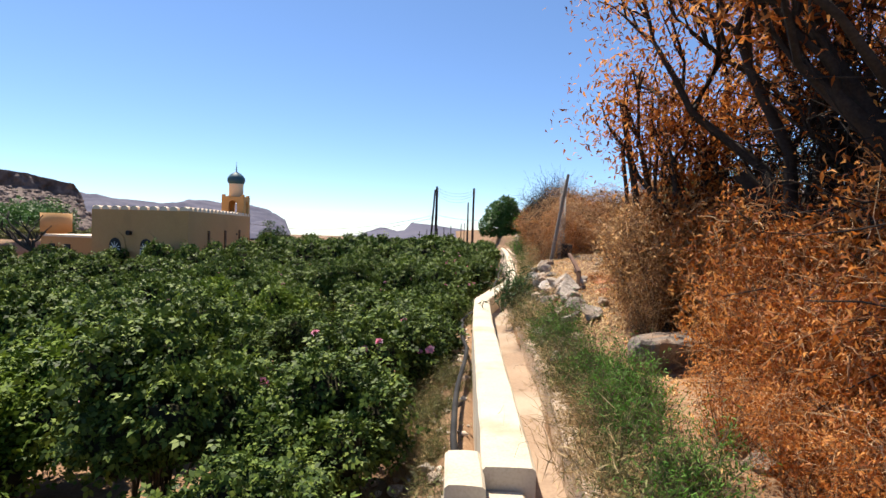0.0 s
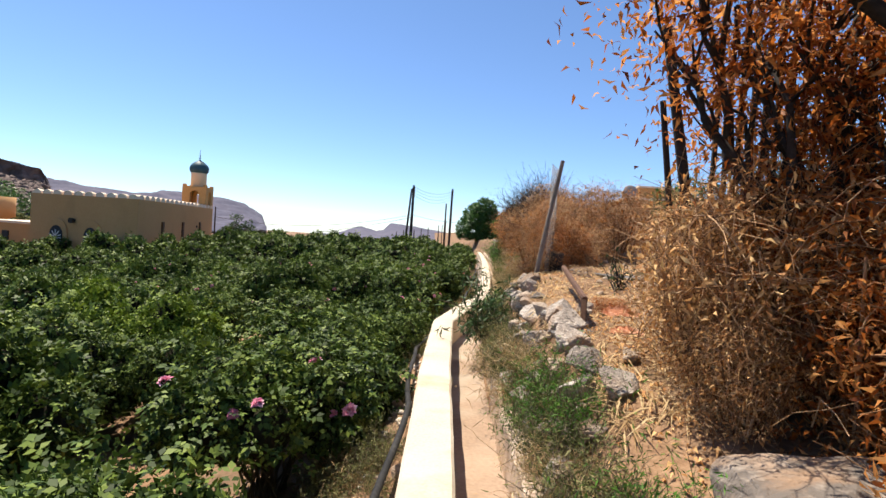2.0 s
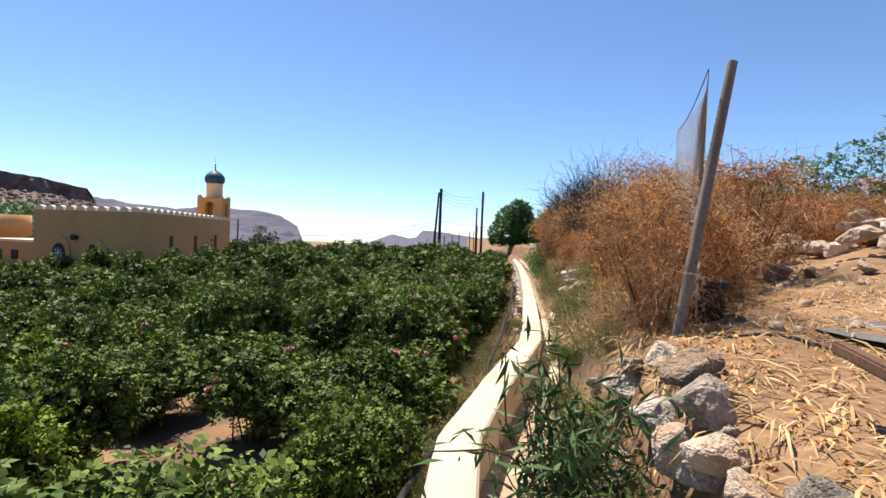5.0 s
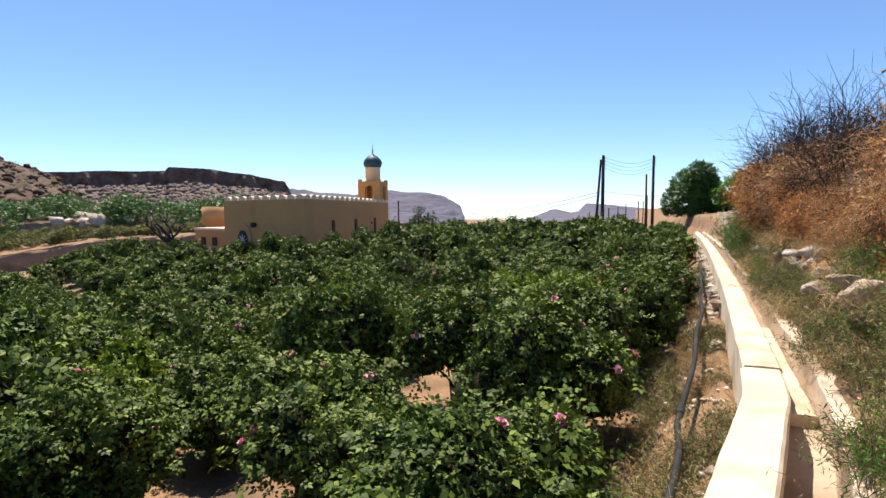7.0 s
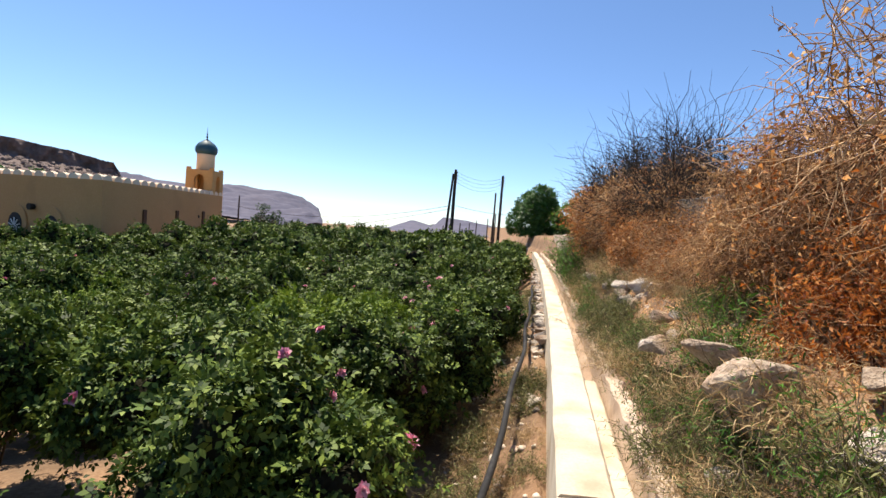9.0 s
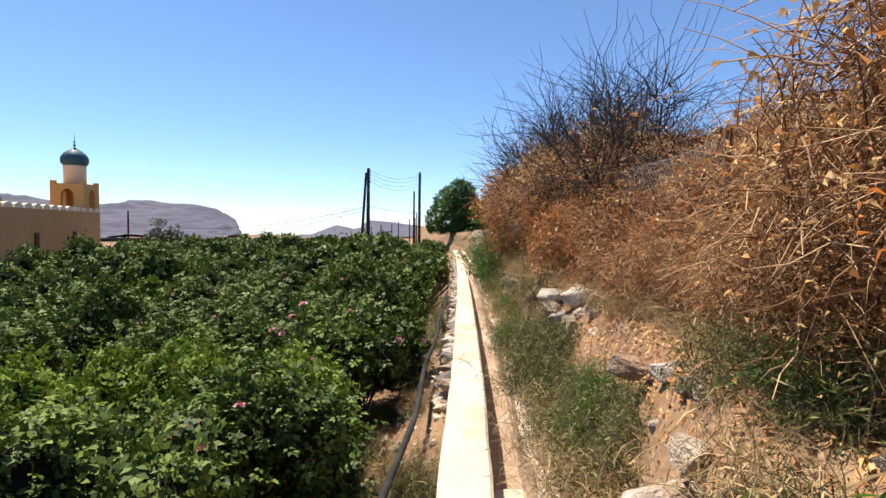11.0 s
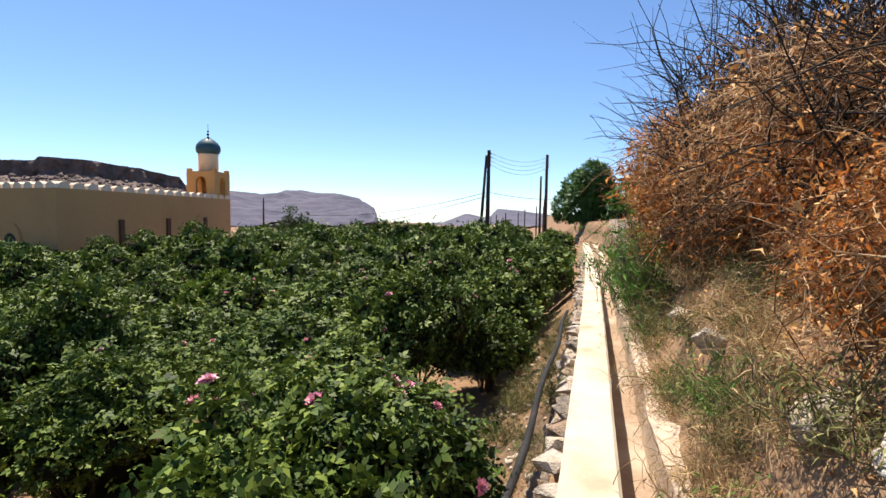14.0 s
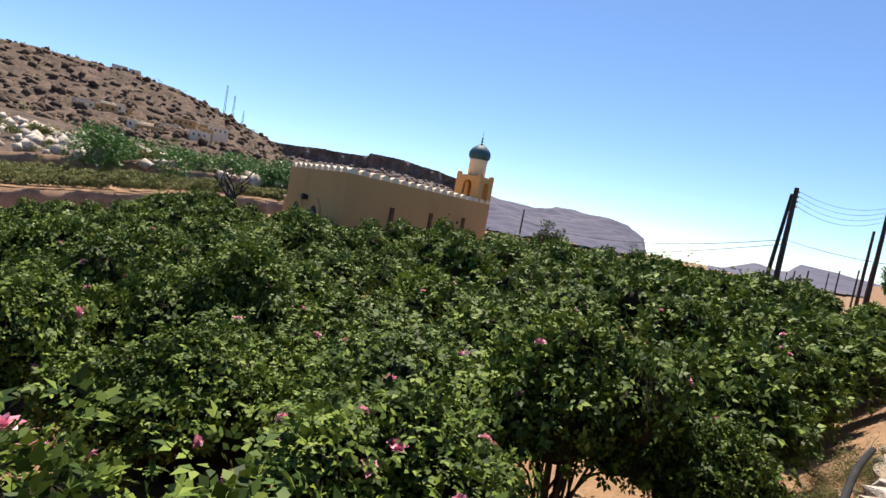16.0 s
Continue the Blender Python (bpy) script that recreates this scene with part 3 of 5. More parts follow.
for xx, yy, n in BLOOMING:
    rose_bush(xx, yy, 1.06 if n > 3 else 0.98, gen.uniform(0, 360), int(gen.integers(5)) if n > 3 else 5, True, n, gen)
tagged(part("rose_field", np_mesh("rose_field", np.concatenate(far_v), np.concatenate(far_f), ROSE_LEAF), None), "field of dark green rose bushes reaching to the building", "rose bushes", kind="stuff")
# the far bushes' shade, put in as near-black balls
tagged(part("rose_field_canes", np_mesh("rose_field_canes", np.concatenate(core_v), np.concatenate(core_f), INNER_SHADE), None), "near-black balls added as the shade inside the far rose bushes", "rose bushes", kind="stuff")


# ---- rocks ----
def rock_mesh(seed, mat, flat=0.75, detail=3):
    """An angular broken stone: the hull of a few points, chipped and roughened."""
    gen_ = random.Random(seed)
    bm = bmesh.new()
    for _ in range(9 + detail * 2):
        p = Vector((gen_.gauss(0, 1), gen_.gauss(0, 1), gen_.gauss(0, 1))).normalized() * gen_.uniform(0.82, 1.0)
        bm.verts.new((p.x, p.y * 0.85, p.z * flat))
    hull = bmesh.ops.convex_hull(bm, input=bm.verts)
    bmesh.ops.delete(bm, geom=[g for g in hull["geom_interior"] if isinstance(g, bmesh.types.BMVert)], context="VERTS")
    if detail > 1:
        bmesh.ops.bevel(bm, geom=bm.edges[:], offset=0.05, segments=1, affect="EDGES")
        bmesh.ops.triangulate(bm, faces=bm.faces)
        bmesh.ops.subdivide_edges(bm, edges=bm.edges[:], cuts=2 if detail > 2 else 1, use_grid_fill=True)
        for v in bm.verts:
            p = v.co
            v.co = p * (1 + 0.07 * noise.noise(p * 2.3 + Vector((seed, 0, 0))) + 0.05 * noise.noise(p * 7 + Vector((0, seed, 0))) - 0.13 * abs(noise.noise(p * 3.4 + Vector((0, 0, seed)))) - 0.04 * abs(noise.noise(Vector((p.x * 3, p.y * 3, p.z * 14 + seed)))))
    bmesh.ops.recalc_face_normals(bm, faces=bm.faces)
    return bm_mesh("rock", bm, mat)


ROCKS = [rock_mesh(s, ROCK, 0.6 + 0.07 * (s % 4)) for s in range(6)] + [rock_mesh(20 + s, PALE_ROCK, 0.55 + 0.08 * (s % 3)) for s in range(5)]
SMALL = [rock_mesh(40 + s, PALE_ROCK if s % 2 else ROCK, 0.7, 2) for s in range(6)]


def rock(x, y, size, variant, label="rough grey limestone boulder on the bank", sink=0.35, z=None, squash=1.0, turn=None, small=False, group="stones along the bank", tilt=12):
    me = SMALL[variant % 6] if small else ROCKS[variant % len(ROCKS)]
    ob = new("rock", me)
    zz = (ground_z(x, y) if z is None else z) + size * (0.6 - sink)
    ob.matrix_world = pose(x, y, zz, random.uniform(-tilt, tilt), random.uniform(-tilt, tilt), random.uniform(0, 360) if turn is None else turn) @ Matrix.Diagonal((size, size, size * squash, 1))
    return tagged(ob, label, "rock", group)


# big boulders by the path
for x, y, z, s, k, q_ in [(2.64, 14.08, 0.60, 0.31, 6, 1.3), (2.80, 13.38, 0.58, 0.30, 3, 0.95), (2.86, 12.9, 0.5, 0.30, 8, 0.85), (2.9, 13.78, 0.80, 0.17, 7, 0.6), (2.52, 13.1, 0.42, 0.22, 9, 0.9), (2.62, 14.5, 0.72, 0.19, 10, 0.8), (2.3, 12.2, 0.38, 0.2, 1, 0.9), (2.95, 15.0, 0.62, 0.2, 8, 0.8),
                       (3.82, 19.3, 0.62, 0.27, 4, 1.1), (3.84, 18.75, 0.60, 0.30, 6, 1.0), (3.72, 18.42, 0.42, 0.22, 9, 0.9), (3.92, 18.36, 0.55, 0.26, 2, 1.0), (3.6, 18.9, 0.36, 0.16, 7, 1.1), (3.6, 19.3, 0.38, 0.15, 3, 1.0), (3.78, 17.92, 0.44, 0.34, 8, 0.85), (3.62, 18.15, 0.3, 0.17, 10, 0.9), (3.62, 19.7, 0.42, 0.18, 5, 1.0), (3.7, 19.95, 0.55, 0.22, 0, 1.0),
                       (3.62, 17.2, 0.3, 0.22, 9, 0.8), (3.72, 20.5, 0.5, 0.23, 5, 1.0), (3.85, 21.0, 0.55, 0.22, 1, 1.0), (2.75, 15.6, 0.5, 0.18, 5, 0.9), (3.7, 21.8, 0.5, 0.18, 2, 0.9), (3.2, 16.4, 0.4, 0.19, 4, 1.0), (3.95, 22.6, 0.5, 0.2, 7, 0.9), (3.3, 17.1, 0.5, 0.17, 6, 0.9),
                       (3.78, 19.02, 0.48, 0.17, 9, 0.9), (4.0, 19.02, 0.6, 0.19, 1, 0.9), (3.78, 18.14, 0.4, 0.17, 4, 1.0), (4.05, 18.62, 0.62, 0.2, 10, 0.8), (4.05, 19.45, 0.66, 0.18, 5, 0.9), (4.0, 18.1, 0.52, 0.2, 3, 0.9)]:
    rock(x, y, s, k, "pale weathered limestone boulder on the bank" if k > 5 else "rough grey limestone boulder on the bank", squash=q_, sink=0.6, z=z)
rock(1.92, 4.22, 0.50, 0, "large rough grey limestone slab under the thicket", z=0.34, sink=0.6, squash=1.2, turn=30)
for course, (r0, up) in enumerate(((0.20, 0.03), (0.34, 0.05), (0.48, 0.06))):   # rough retaining stones of the burnt terrace
    y = 5.0 + 0.15 * course
    while y < 9.7:
        s = random.uniform(0.11, 0.21)
        x = float(bank_x(y)) + r0 + random.uniform(-0.07, 0.07)
        if not (course == 0 and random.random() < 0.35):
            rock(x, y, s, random.choice([0, 1, 2, 3, 4, 5, 6, 8]), "rough stone of the terrace edge", squash=random.uniform(0.7, 1.1), z=ground_z(x, y) + up, sink=0.45, group="stones of the terrace edge", tilt=25)
        y += s * 1.55
for i in range(85):   # rubble below the wall and on the bank
    y = random.uniform(2.5, 27)
    x = float(wall_x(y)) - random.uniform(0.08, 0.85)
    rock(x, y, random.uniform(0.05, 0.13), i, "pale rubble stone below the channel wall", small=True, group="rubble below the channel wall")
for i in range(45):
    y = random.uniform(1.5, 24)
    x = float(bank_x(y)) + random.uniform(0.28, 0.9)
    rock(x, y, random.uniform(0.05, 0.14), i, "stone half buried in the bank", small=True)
for i in range(75):   # heap of boulders above the burnt terrace
    u = random.random()
    x, y = 4.8 + 6.5 * u + random.uniform(-0.8, 0.8), 13.0 + 4.5 * u + random.uniform(-2.2, 2.2)
    rock(x, y, random.uniform(0.18, 0.5) * (0.6 + 0.7 * u), 6 + i % 5 if i % 4 else i, "pale tumbled boulder of the heap", group="boulder heap", z=ground_z(x, y) + 0.9 * u * random.random())
def pebbles(name, n, area, size, mat, label, seed):
    """Loose small stones, too many to count."""
    g = np.random.default_rng(seed)
    src = SMALL[seed % 6]
    tv = np.array([v.co[:] for v in src.vertices])
    src.calc_loop_triangles()
    tf = np.array([t.vertices[:] for t in src.loop_triangles])
    p = np.array([area(g) for _ in range(n)])
    p[:, 2] = [ground_z(a, b) + 0.01 for a, b in p[:, :2]]
    v, f = stamp(tv, tf, p, unit(g.normal(size=(n, 3)) * np.array([1, 1, 0.3])), unit(g.normal(size=(n, 3)) * 0.3 + np.array([0, 0, 1.0])), size * g.uniform(0.4, 1.8, n))
    return tagged(part(name, np_mesh(name, v, f, mat), None), label, "stones", kind="stuff")


def terrace_spot(g):
    y = g.uniform(5.2, 16)
    return (float(bank_x(y)) + g.uniform(1.2, 9.0), y, 0.0)


def slope_spot(g):
    y = g.uniform(2.0, 27)
    return (float(wall_x(y)) - g.uniform(0.05, 1.0), y, 0.0)


SMALL = [rock_mesh(40 + s, PALE_ROCK if s % 2 else ROCK, 0.7, 1) for s in range(6)]
pebbles("terrace_stones", 420, terrace_spot, 0.05, PALE_ROCK, "loose pale stones on the burnt terrace", 1)
pebbles("slope_stones", 700, slope_spot, 0.035, PALE_ROCK, "loose pale rubble below the channel wall", 2)


# ---- mosque ----
def prism(bm, pts, z0, z1):
    lo = [bm.verts.new((x, y, z0)) for x, y in pts]
    hi = [bm.verts.new((x, y, z1)) for x, y in pts]
    n = len(pts)
    bm.faces.new(list(reversed(lo)))
    bm.faces.new(hi)
    for i in range(n):
        bm.faces.new((lo[i], lo[(i + 1) % n], hi[(i + 1) % n], hi[i]))
    bmesh.ops.recalc_face_normals(bm, faces=bm.faces)
    return bm


def arch_outline(w, h, n=10):
    """A pointed-round arch outline standing on z = 0, in x and z."""
    r = w / 2
    pts = [(-r, 0), (r, 0)]
    pts += [(r * math.cos(math.pi * i / n), h - r + r * 1.15 * math.sin(math.pi * i / n)) for i in range(n + 1)]
    return pts


def slab(outline, depth):
    bm = bmesh.new()
    a = [bm.verts.new((x, 0, z)) for x, z in outline]
    b = [bm.verts.new((x, depth, z)) for x, z in outline]
    n = len(outline)
    bm.faces.new(a)
    bm.faces.new(list(reversed(b)))
    for i in range(n):
        bm.faces.new((a[i], b[i], b[(i + 1) % n], a[(i + 1) % n]))
    bmesh.ops.recalc_face_normals(bm, faces=bm.faces)
    return bm


MQ_TOP, MQ_BASE = 2.28, -5.2
mosque = thing("mosque", pose(0, 0, 0), "ochre rendered mosque with a crenellated parapet", "mosque")
back = MQ_L + (MQ_R - MQ_C)
part("wall", prism(bmesh.new(), [(MQ_L.x, MQ_L.y), (MQ_C.x, MQ_C.y), (MQ_R.x, MQ_R.y), (back.x, back.y)], MQ_BASE, MQ_TOP), OCHRE, mosque)


def merlon():
    n = 6
    out = [(-0.37, 0), (0.37, 0)] + [(0.37 * math.cos(math.pi * i / n), 0.08 + 0.24 * math.sin(math.pi * i / n)) for i in range(n + 1)]
    me = bm_mesh("merlon", slab(out, 0.28), OCHRE_LIGHT)
    return me


MERLON = merlon()
for a, b in ((MQ_L, MQ_C), (MQ_C, MQ_R), (back, MQ_L), (MQ_R, back)):
    d = (b - a)
    n = int(d.length / 0.9)
    for i in range(n):
        p = a + d * ((i + 0.5) / n)
        m = part("merlon", MERLON, None, mosque)
        yaw = math.degrees(math.atan2(d.y, d.x))
        m.matrix_world = pose(p.x, p.y, MQ_TOP, 0, 0, yaw)


def on_wall(a, b, along, z, out=0.0):
    d = (b - a).normalized()
    p = a + d * along + Vector((d.y, -d.x, 0)) * out
    return pose(p.x, p.y, z, 0, 0, math.degrees(math.atan2(d.y, d.x)))


front_len, side_len = (MQ_C - MQ_L).length, (MQ_R - MQ_C).length
for along in (2.55, 5.6):
    w = part("window", slab(arch_outline(1.9, 2.55), 0.12), OCHRE, mosque, "arched window in a raised surround")
    w.matrix_world = on_wall(MQ_L, MQ_C, along, -2.15, 0.12)
    g = part("pane", slab(arch_outline(1.15, 2.05), 0.05), GLASS_DARK, w)
    g.matrix_world = on_wall(MQ_L, MQ_C, along, -2.1, 0.16)
    bars = bmesh.new()
    for k in range(5):
        box(bars, -0.5 + k * 0.25 - 0.03, -0.5 + k * 0.25 + 0.03, -0.04, 0.0, 0.05, 1.25)
    for k in range(5):
        box(bars, -0.53, 0.53, -0.045, -0.005, 0.05 + k * 0.3 - 0.03, 0.05 + k * 0.3 + 0.03)
    for k in range(5):
        ang = math.pi * (k + 0.5) / 5
        g0 = bmesh.ops.create_cube(bars, size=1.0, matrix=Matrix.Translation((0.27 * math.cos(ang), -0.02, 1.3 + 0.27 * math.sin(ang))) @ Matrix.Rotation(-ang, 4, "Y") @ Matrix.Diagonal((0.5, 0.04, 0.05, 1)))
    gr = part("grille", bars, WHITE_BARS, w, "white painted window grille")
    gr.matrix_world = on_wall(MQ_L, MQ_C, along, -2.1, 0.17)
sp = bmesh.new()
bmesh.ops.create_cone(sp, cap_ends=True, segments=10, radius1=0.16, radius2=0.2, depth=0.3, matrix=Matrix.Rotation(radians(90), 4, "X"))
o = part("loudspeaker", sp, CHAR, mosque, "dark horn loudspeaker")
o.matrix_world = on_wall(MQ_L, MQ_C, 4.0, 0.45, 0.2)
for along, zt in ((4.3, 0.75), (8.6, 0.8), (13.0, 0.85)):
    s = part("shutter", box(bmesh.new(), -0.19, 0.19, 0.0, 0.14, -3.6, zt, 0.02), DARK_WOOD, mosque, "tall narrow dark brown slot window")
    s.matrix_world = on_wall(MQ_C, MQ_R, along, 0, 0.1)
for along in (4.3, 12.2):
    s = part("vent", box(bmesh.new(), -0.1, 0.1, 0.0, 0.1, 0.0, 0.22, 0.02), CHAR, mosque)
    s.matrix_world = on_wall(MQ_C, MQ_R, along, 0.3, 0.06)

# minaret: square base with arched openings, drum, dome, finial
mx, my = -22.2, 54.3
base_yaw = math.degrees(math.atan2((MQ_R - MQ_C).y, (MQ_R - MQ_C).x)) - 90
minaret = thing("minaret", pose(mx, my, MQ_TOP, 0, 0, base_yaw), "amber minaret with a cream drum and blue-green dome", "minaret")
W = 1.12
for k in range(4):
    t_ = math.radians(90 * k)
    bm = bmesh.new()
    out = [(-W, -0.3), (W, -0.3), (W, 2.0), (-W, 2.0)]
    av = [bm.verts.new((x, -W, z)) for x, z in out]
    hole = [(0.42 * math.cos(math.pi * i / 10), 1.15 + 0.5 * math.sin(math.pi * i / 10)) for i in range(11)] + [(-0.42, 0.25), (0.42, 0.25)]
    hv = [bm.verts.new((x, -W, z)) for x, z in hole]
    es = [bm.edges.new((av[i], av[(i + 1) % 4])) for i in range(4)] + [bm.edges.new((hv[i], hv[(i + 1) % len(hv)])) for i in range(len(hv))]
    bmesh.ops.triangle_fill(bm, edges=es, use_beauty=True)
    r_ = bmesh.ops.extrude_face_region(bm, geom=bm.faces[:])
    for v_ in r_["geom"]:
        if isinstance(v_, bmesh.types.BMVert):
            v_.co.y += 0.3
            v_.co.x *= (W - 0.3) / W if abs(v_.co.x) > W - 0.01 else 1
    bmesh.ops.recalc_face_normals(bm, faces=bm.faces)
    w = part("wall", bm, AMBER, minaret)
    w.matrix_local = Matrix.Rotation(t_, 4, "Z")
part("roof", box(bmesh.new(), -W + 0.02, W - 0.02, -W + 0.02, W - 0.02, 1.9, 2.04), AMBER, minaret)
for sx in (-1, 1):
    for sy in (-1, 1):
        part("merlon", box(bmesh.new(), sx * (W - 0.16) - 0.16, sx * (W - 0.16) + 0.16, sy * (W - 0.16) - 0.16, sy * (W - 0.16) + 0.16, 2.0, 2.24, 0.03), AMBER, minaret)


def lathe(profile, sides=28):
    bm = bmesh.new()
    rings = []
    for r_, z in profile:
        rings.append([bm.verts.new((r_ * math.cos(2 * math.pi * i / sides), r_ * math.sin(2 * math.pi * i / sides), z)) for i in range(sides)])
    for a, b in zip(rings, rings[1:]):
        for i in range(sides):
            bm.faces.new((a[i], a[(i + 1) % sides], b[(i + 1) % sides], b[i]))
    bm.faces.new(list(reversed(rings[0])))
    bm.faces.new(rings[-1])
    for f_ in bm.faces:
        f_.smooth = True
    return bm


part("drum", lathe([(0.72, 2.0), (0.72, 3.3), (0.74, 3.34), (0.74, 3.42)]), OCHRE_LIGHT, minaret, "cream round drum")
part("dome", lathe([(0.70, 3.42), (0.84, 3.55), (0.90, 3.8), (0.86, 4.05), (0.70, 4.3), (0.46, 4.5), (0.2, 4.66), (0.05, 4.76)]), TEAL, minaret, "blue-green onion dome")
part("finial", lathe([(0.04, 4.72), (0.04, 4.86), (0.11, 4.92), (0.04, 5.0), (0.03, 5.1), (0.085, 5.16), (0.02, 5.24), (0.015, 5.75)], 10), CHAR, minaret, "dark pointed finial")

# low annexe, its water tank and yard wall
annex = thing("annexe", pose(0, 0, 0), "low ochre annexe with small square windows", "building")
dxy = (MQ_L - MQ_C).normalized()
inw = Vector((-dxy.y, dxy.x, 0)) * -1
p0, p1 = MQ_L + inw * 3.0, MQ_L + inw * 3.0 + dxy * 9.5
p2, p3 = p1 + inw * 7, p0 + inw * 7
part("wall", prism(bmesh.new(), [(q_.x, q_.y) for q_ in (p1, p0, p3, p2)], -5.4, -0.2), OCHRE, annex)
part("parapet", prism(bmesh.new(), [(q_.x, q_.y) for q_ in (p1 - inw * 0.12, p0 - inw * 0.12, p3, p2)], -0.2, -0.02), OCHRE_LIGHT, annex, "light capping along the roof")
for k in (1.4, 3.2, 7.2):
    w = part("window", box(bmesh.new(), -0.35, 0.35, -0.06, 0.1, 0, 0.75, 0.02), GLASS_DARK, annex, "small dark square window")
    w.matrix_world = on_wall(p1, p0, k, -1.6, 0.02)
tank = thing("water_tank", pose(-40.0, 52.5, -0.2), "round ochre crenellated water tank on the annexe", "water tank")
part("body", lathe([(0.9, -3.0), (0.9, 0.2), (1.35, 0.3), (1.35, 2.2), (1.2, 2.2), (1.2, 2.0)], 24), OCHRE, tank)

# dead tree by the annexe
def limbs(seed, levels, length, radius, spread=0.6, sides=5, lift=0.25, start=(0, 0, 0), kids=3):
    gen_ = np.random.default_rng(seed)
    pieces, tips = [], []

    def grow(p, d, ln, r, lev):
        q1 = p + d * ln * 0.5 + gen_.normal(size=3) * ln * 0.07
        q2 = p + d * ln + gen_.normal(size=3) * ln * 0.10
        pieces.append(tube([p, q1, q2], [r, r * 0.82, r * 0.62], sides if lev < 2 else 4))
        if lev >= levels:
            tips.append((q2, d))
            return
        for _ in range(kids if lev else kids + 1):
            nd = unit(d + gen_.normal(size=3) * spread + np.array([0, 0, lift]))
            grow(q2 if gen_.random() < 0.6 else q1, nd, ln * gen_.uniform(0.55, 0.85), r * 0.58, lev + 1)
    grow(np.array(start, float), np.array([0, 0, 1.0]), length, radius, 0)
    return join(pieces), tips


(dv, df), _ = limbs(3, 3, 1.9, 0.28, 0.55)
dt = thing("dead_tree", pose(-31.8, 39.4, ground_z(-31.8, 39.4) - 0.1), "leafless dead dark tree beside the annexe", "tree")
part("trunk", np_mesh("trunk", dv, df, CHAR, True), None, dt)


# ---- trees ----
def leafy_tree(name, x, y, z, height, radius, seed, label, leaf, leaves=5200, size=0.34, squeeze=1.0, trunk=0.35):
    e = thing(name, pose(x, y, z), label, "tree")
    (tv, tf), tips = limbs(seed, 3, height * 0.3, height * 0.035, 0.7)
    part("trunk", np_mesh("trunk", tv, tf, GREY_WOOD, True), None, e)
    g = np.random.default_rng(seed)
    n = 34
    c = g.normal(size=(n, 3)) * np.array([0.42, 0.42, 0.30]) * np.array([radius, radius, height * 0.62]) + np.array([0, 0, height * 0.58])
    c[:, 2] = np.clip(c[:, 2], height * trunk, height * 0.95)
    r = g.uniform(0.2, 0.42, n) * radius * squeeze
    p, d = on_clumps(c, r, leaves, g, -0.8)
    k = len(p)
    v, f = stamp(*SPRIG_3, p, unit(d * 0.5 + g.normal(size=(k, 3)) * 0.6), unit(d + np.array([0, 0, 0.6]) + g.normal(size=(k, 3)) * 0.4), size * g.uniform(0.6, 1.3, k))
    part("crown", np_mesh("crown", v, f, leaf), None, e)
    return e


leafy_tree("tree", 7.3, 58.0, 0.4, 4.4, 2.25, 5, "broad dark green tree at the end of the channel", TREE_LEAF, 24000, 0.36, 1.35, 0.2)
leafy_tree("tree", 10.2, 56.0, 0.9, 3.2, 2.6, 6, "bright green bush beside the broad tree", BRIGHT_HERB, 3000, 0.32, 1.0, 0.1)
for k, (x, y, h) in enumerate([(-26.0, 75.0, 4.6), (-24.6, 75.6, 4.2), (-27.0, 76.4, 3.4), (-19.0, 74.0, 2.4)]):
    leafy_tree("cypress", x, y, ground_z(x, y), h, h * 0.24, 30 + k, "slim dark green conifer beyond the roses", OLEANDER, 1300, 0.3, 1.1, 0.1)
g_ = np.random.default_rng(5)
for k in range(46):   # green belt below the village
    a, dd = radians(g_.uniform(-73, -44)), g_.uniform(84, 118)
    x, y = 2.3 + dd * math.sin(a), 19.5 + dd * math.cos(a)
    leafy_tree("orchard_tree", x, y, -1.9, g_.uniform(3.6, 6.0), g_.uniform(2.2, 3.6), 60 + k, "green orchard tree below the village", TREE_LEAF, 1700, 0.55, 1.3, 0.05)


# ---- terraces to the west ----
LOW = [(-44, 66, -1.0), (-58, 52, -2.0), (-65, 43, -3.8), (-68, 34, -4.9), (-70, 20, -5.8), (-70, -10, -6.4)]
MID = [(-66, 78, 0.4), (-82, 62, 0.0), (-90, 50, -0.3), (-93, 38, -1.8), (-95, 20, -2.8), (-96, -10, -3.4)]
TOP = [(-100, 120, 0.5), (-124, 92, 1.2), (-141, 66, 2.6), (-148, 45, 4.2), (-152, 20, 5.2), (-153, -10, 5.0)]


def along(line, u):
    k = np.linspace(0, 1, len(line))
    return np.array([np.interp(u, k, [p[i] for p in line]) for i in range(3)])


def loft(name, rows_, mat, label, category, wob=0.25, n=90):
    """A sheet through rows, each a line and a drop, from one terrace line to the next."""
    v = []
    for j in range(n + 1):
        u = j / n
        for line, inward, drop in rows_:
            p = along(line, u) + np.array([-0.8 * inward, 0.5 * inward, -drop])
            v.append(p + wob * np.array([noise.noise((u * 30, inward, drop)), 0, 0.6 * noise.noise((u * 40, drop, inward + 3))]))
    m = len(rows_)
    f = [(j * m + i, j * m + i + 1, (j + 1) * m + i + 1, (j + 1) * m + i) for j in range(n) for i in range(m - 1)]
    return tagged(part(name, np_mesh(name, v, f, mat, False), None), label, category, kind="structure")


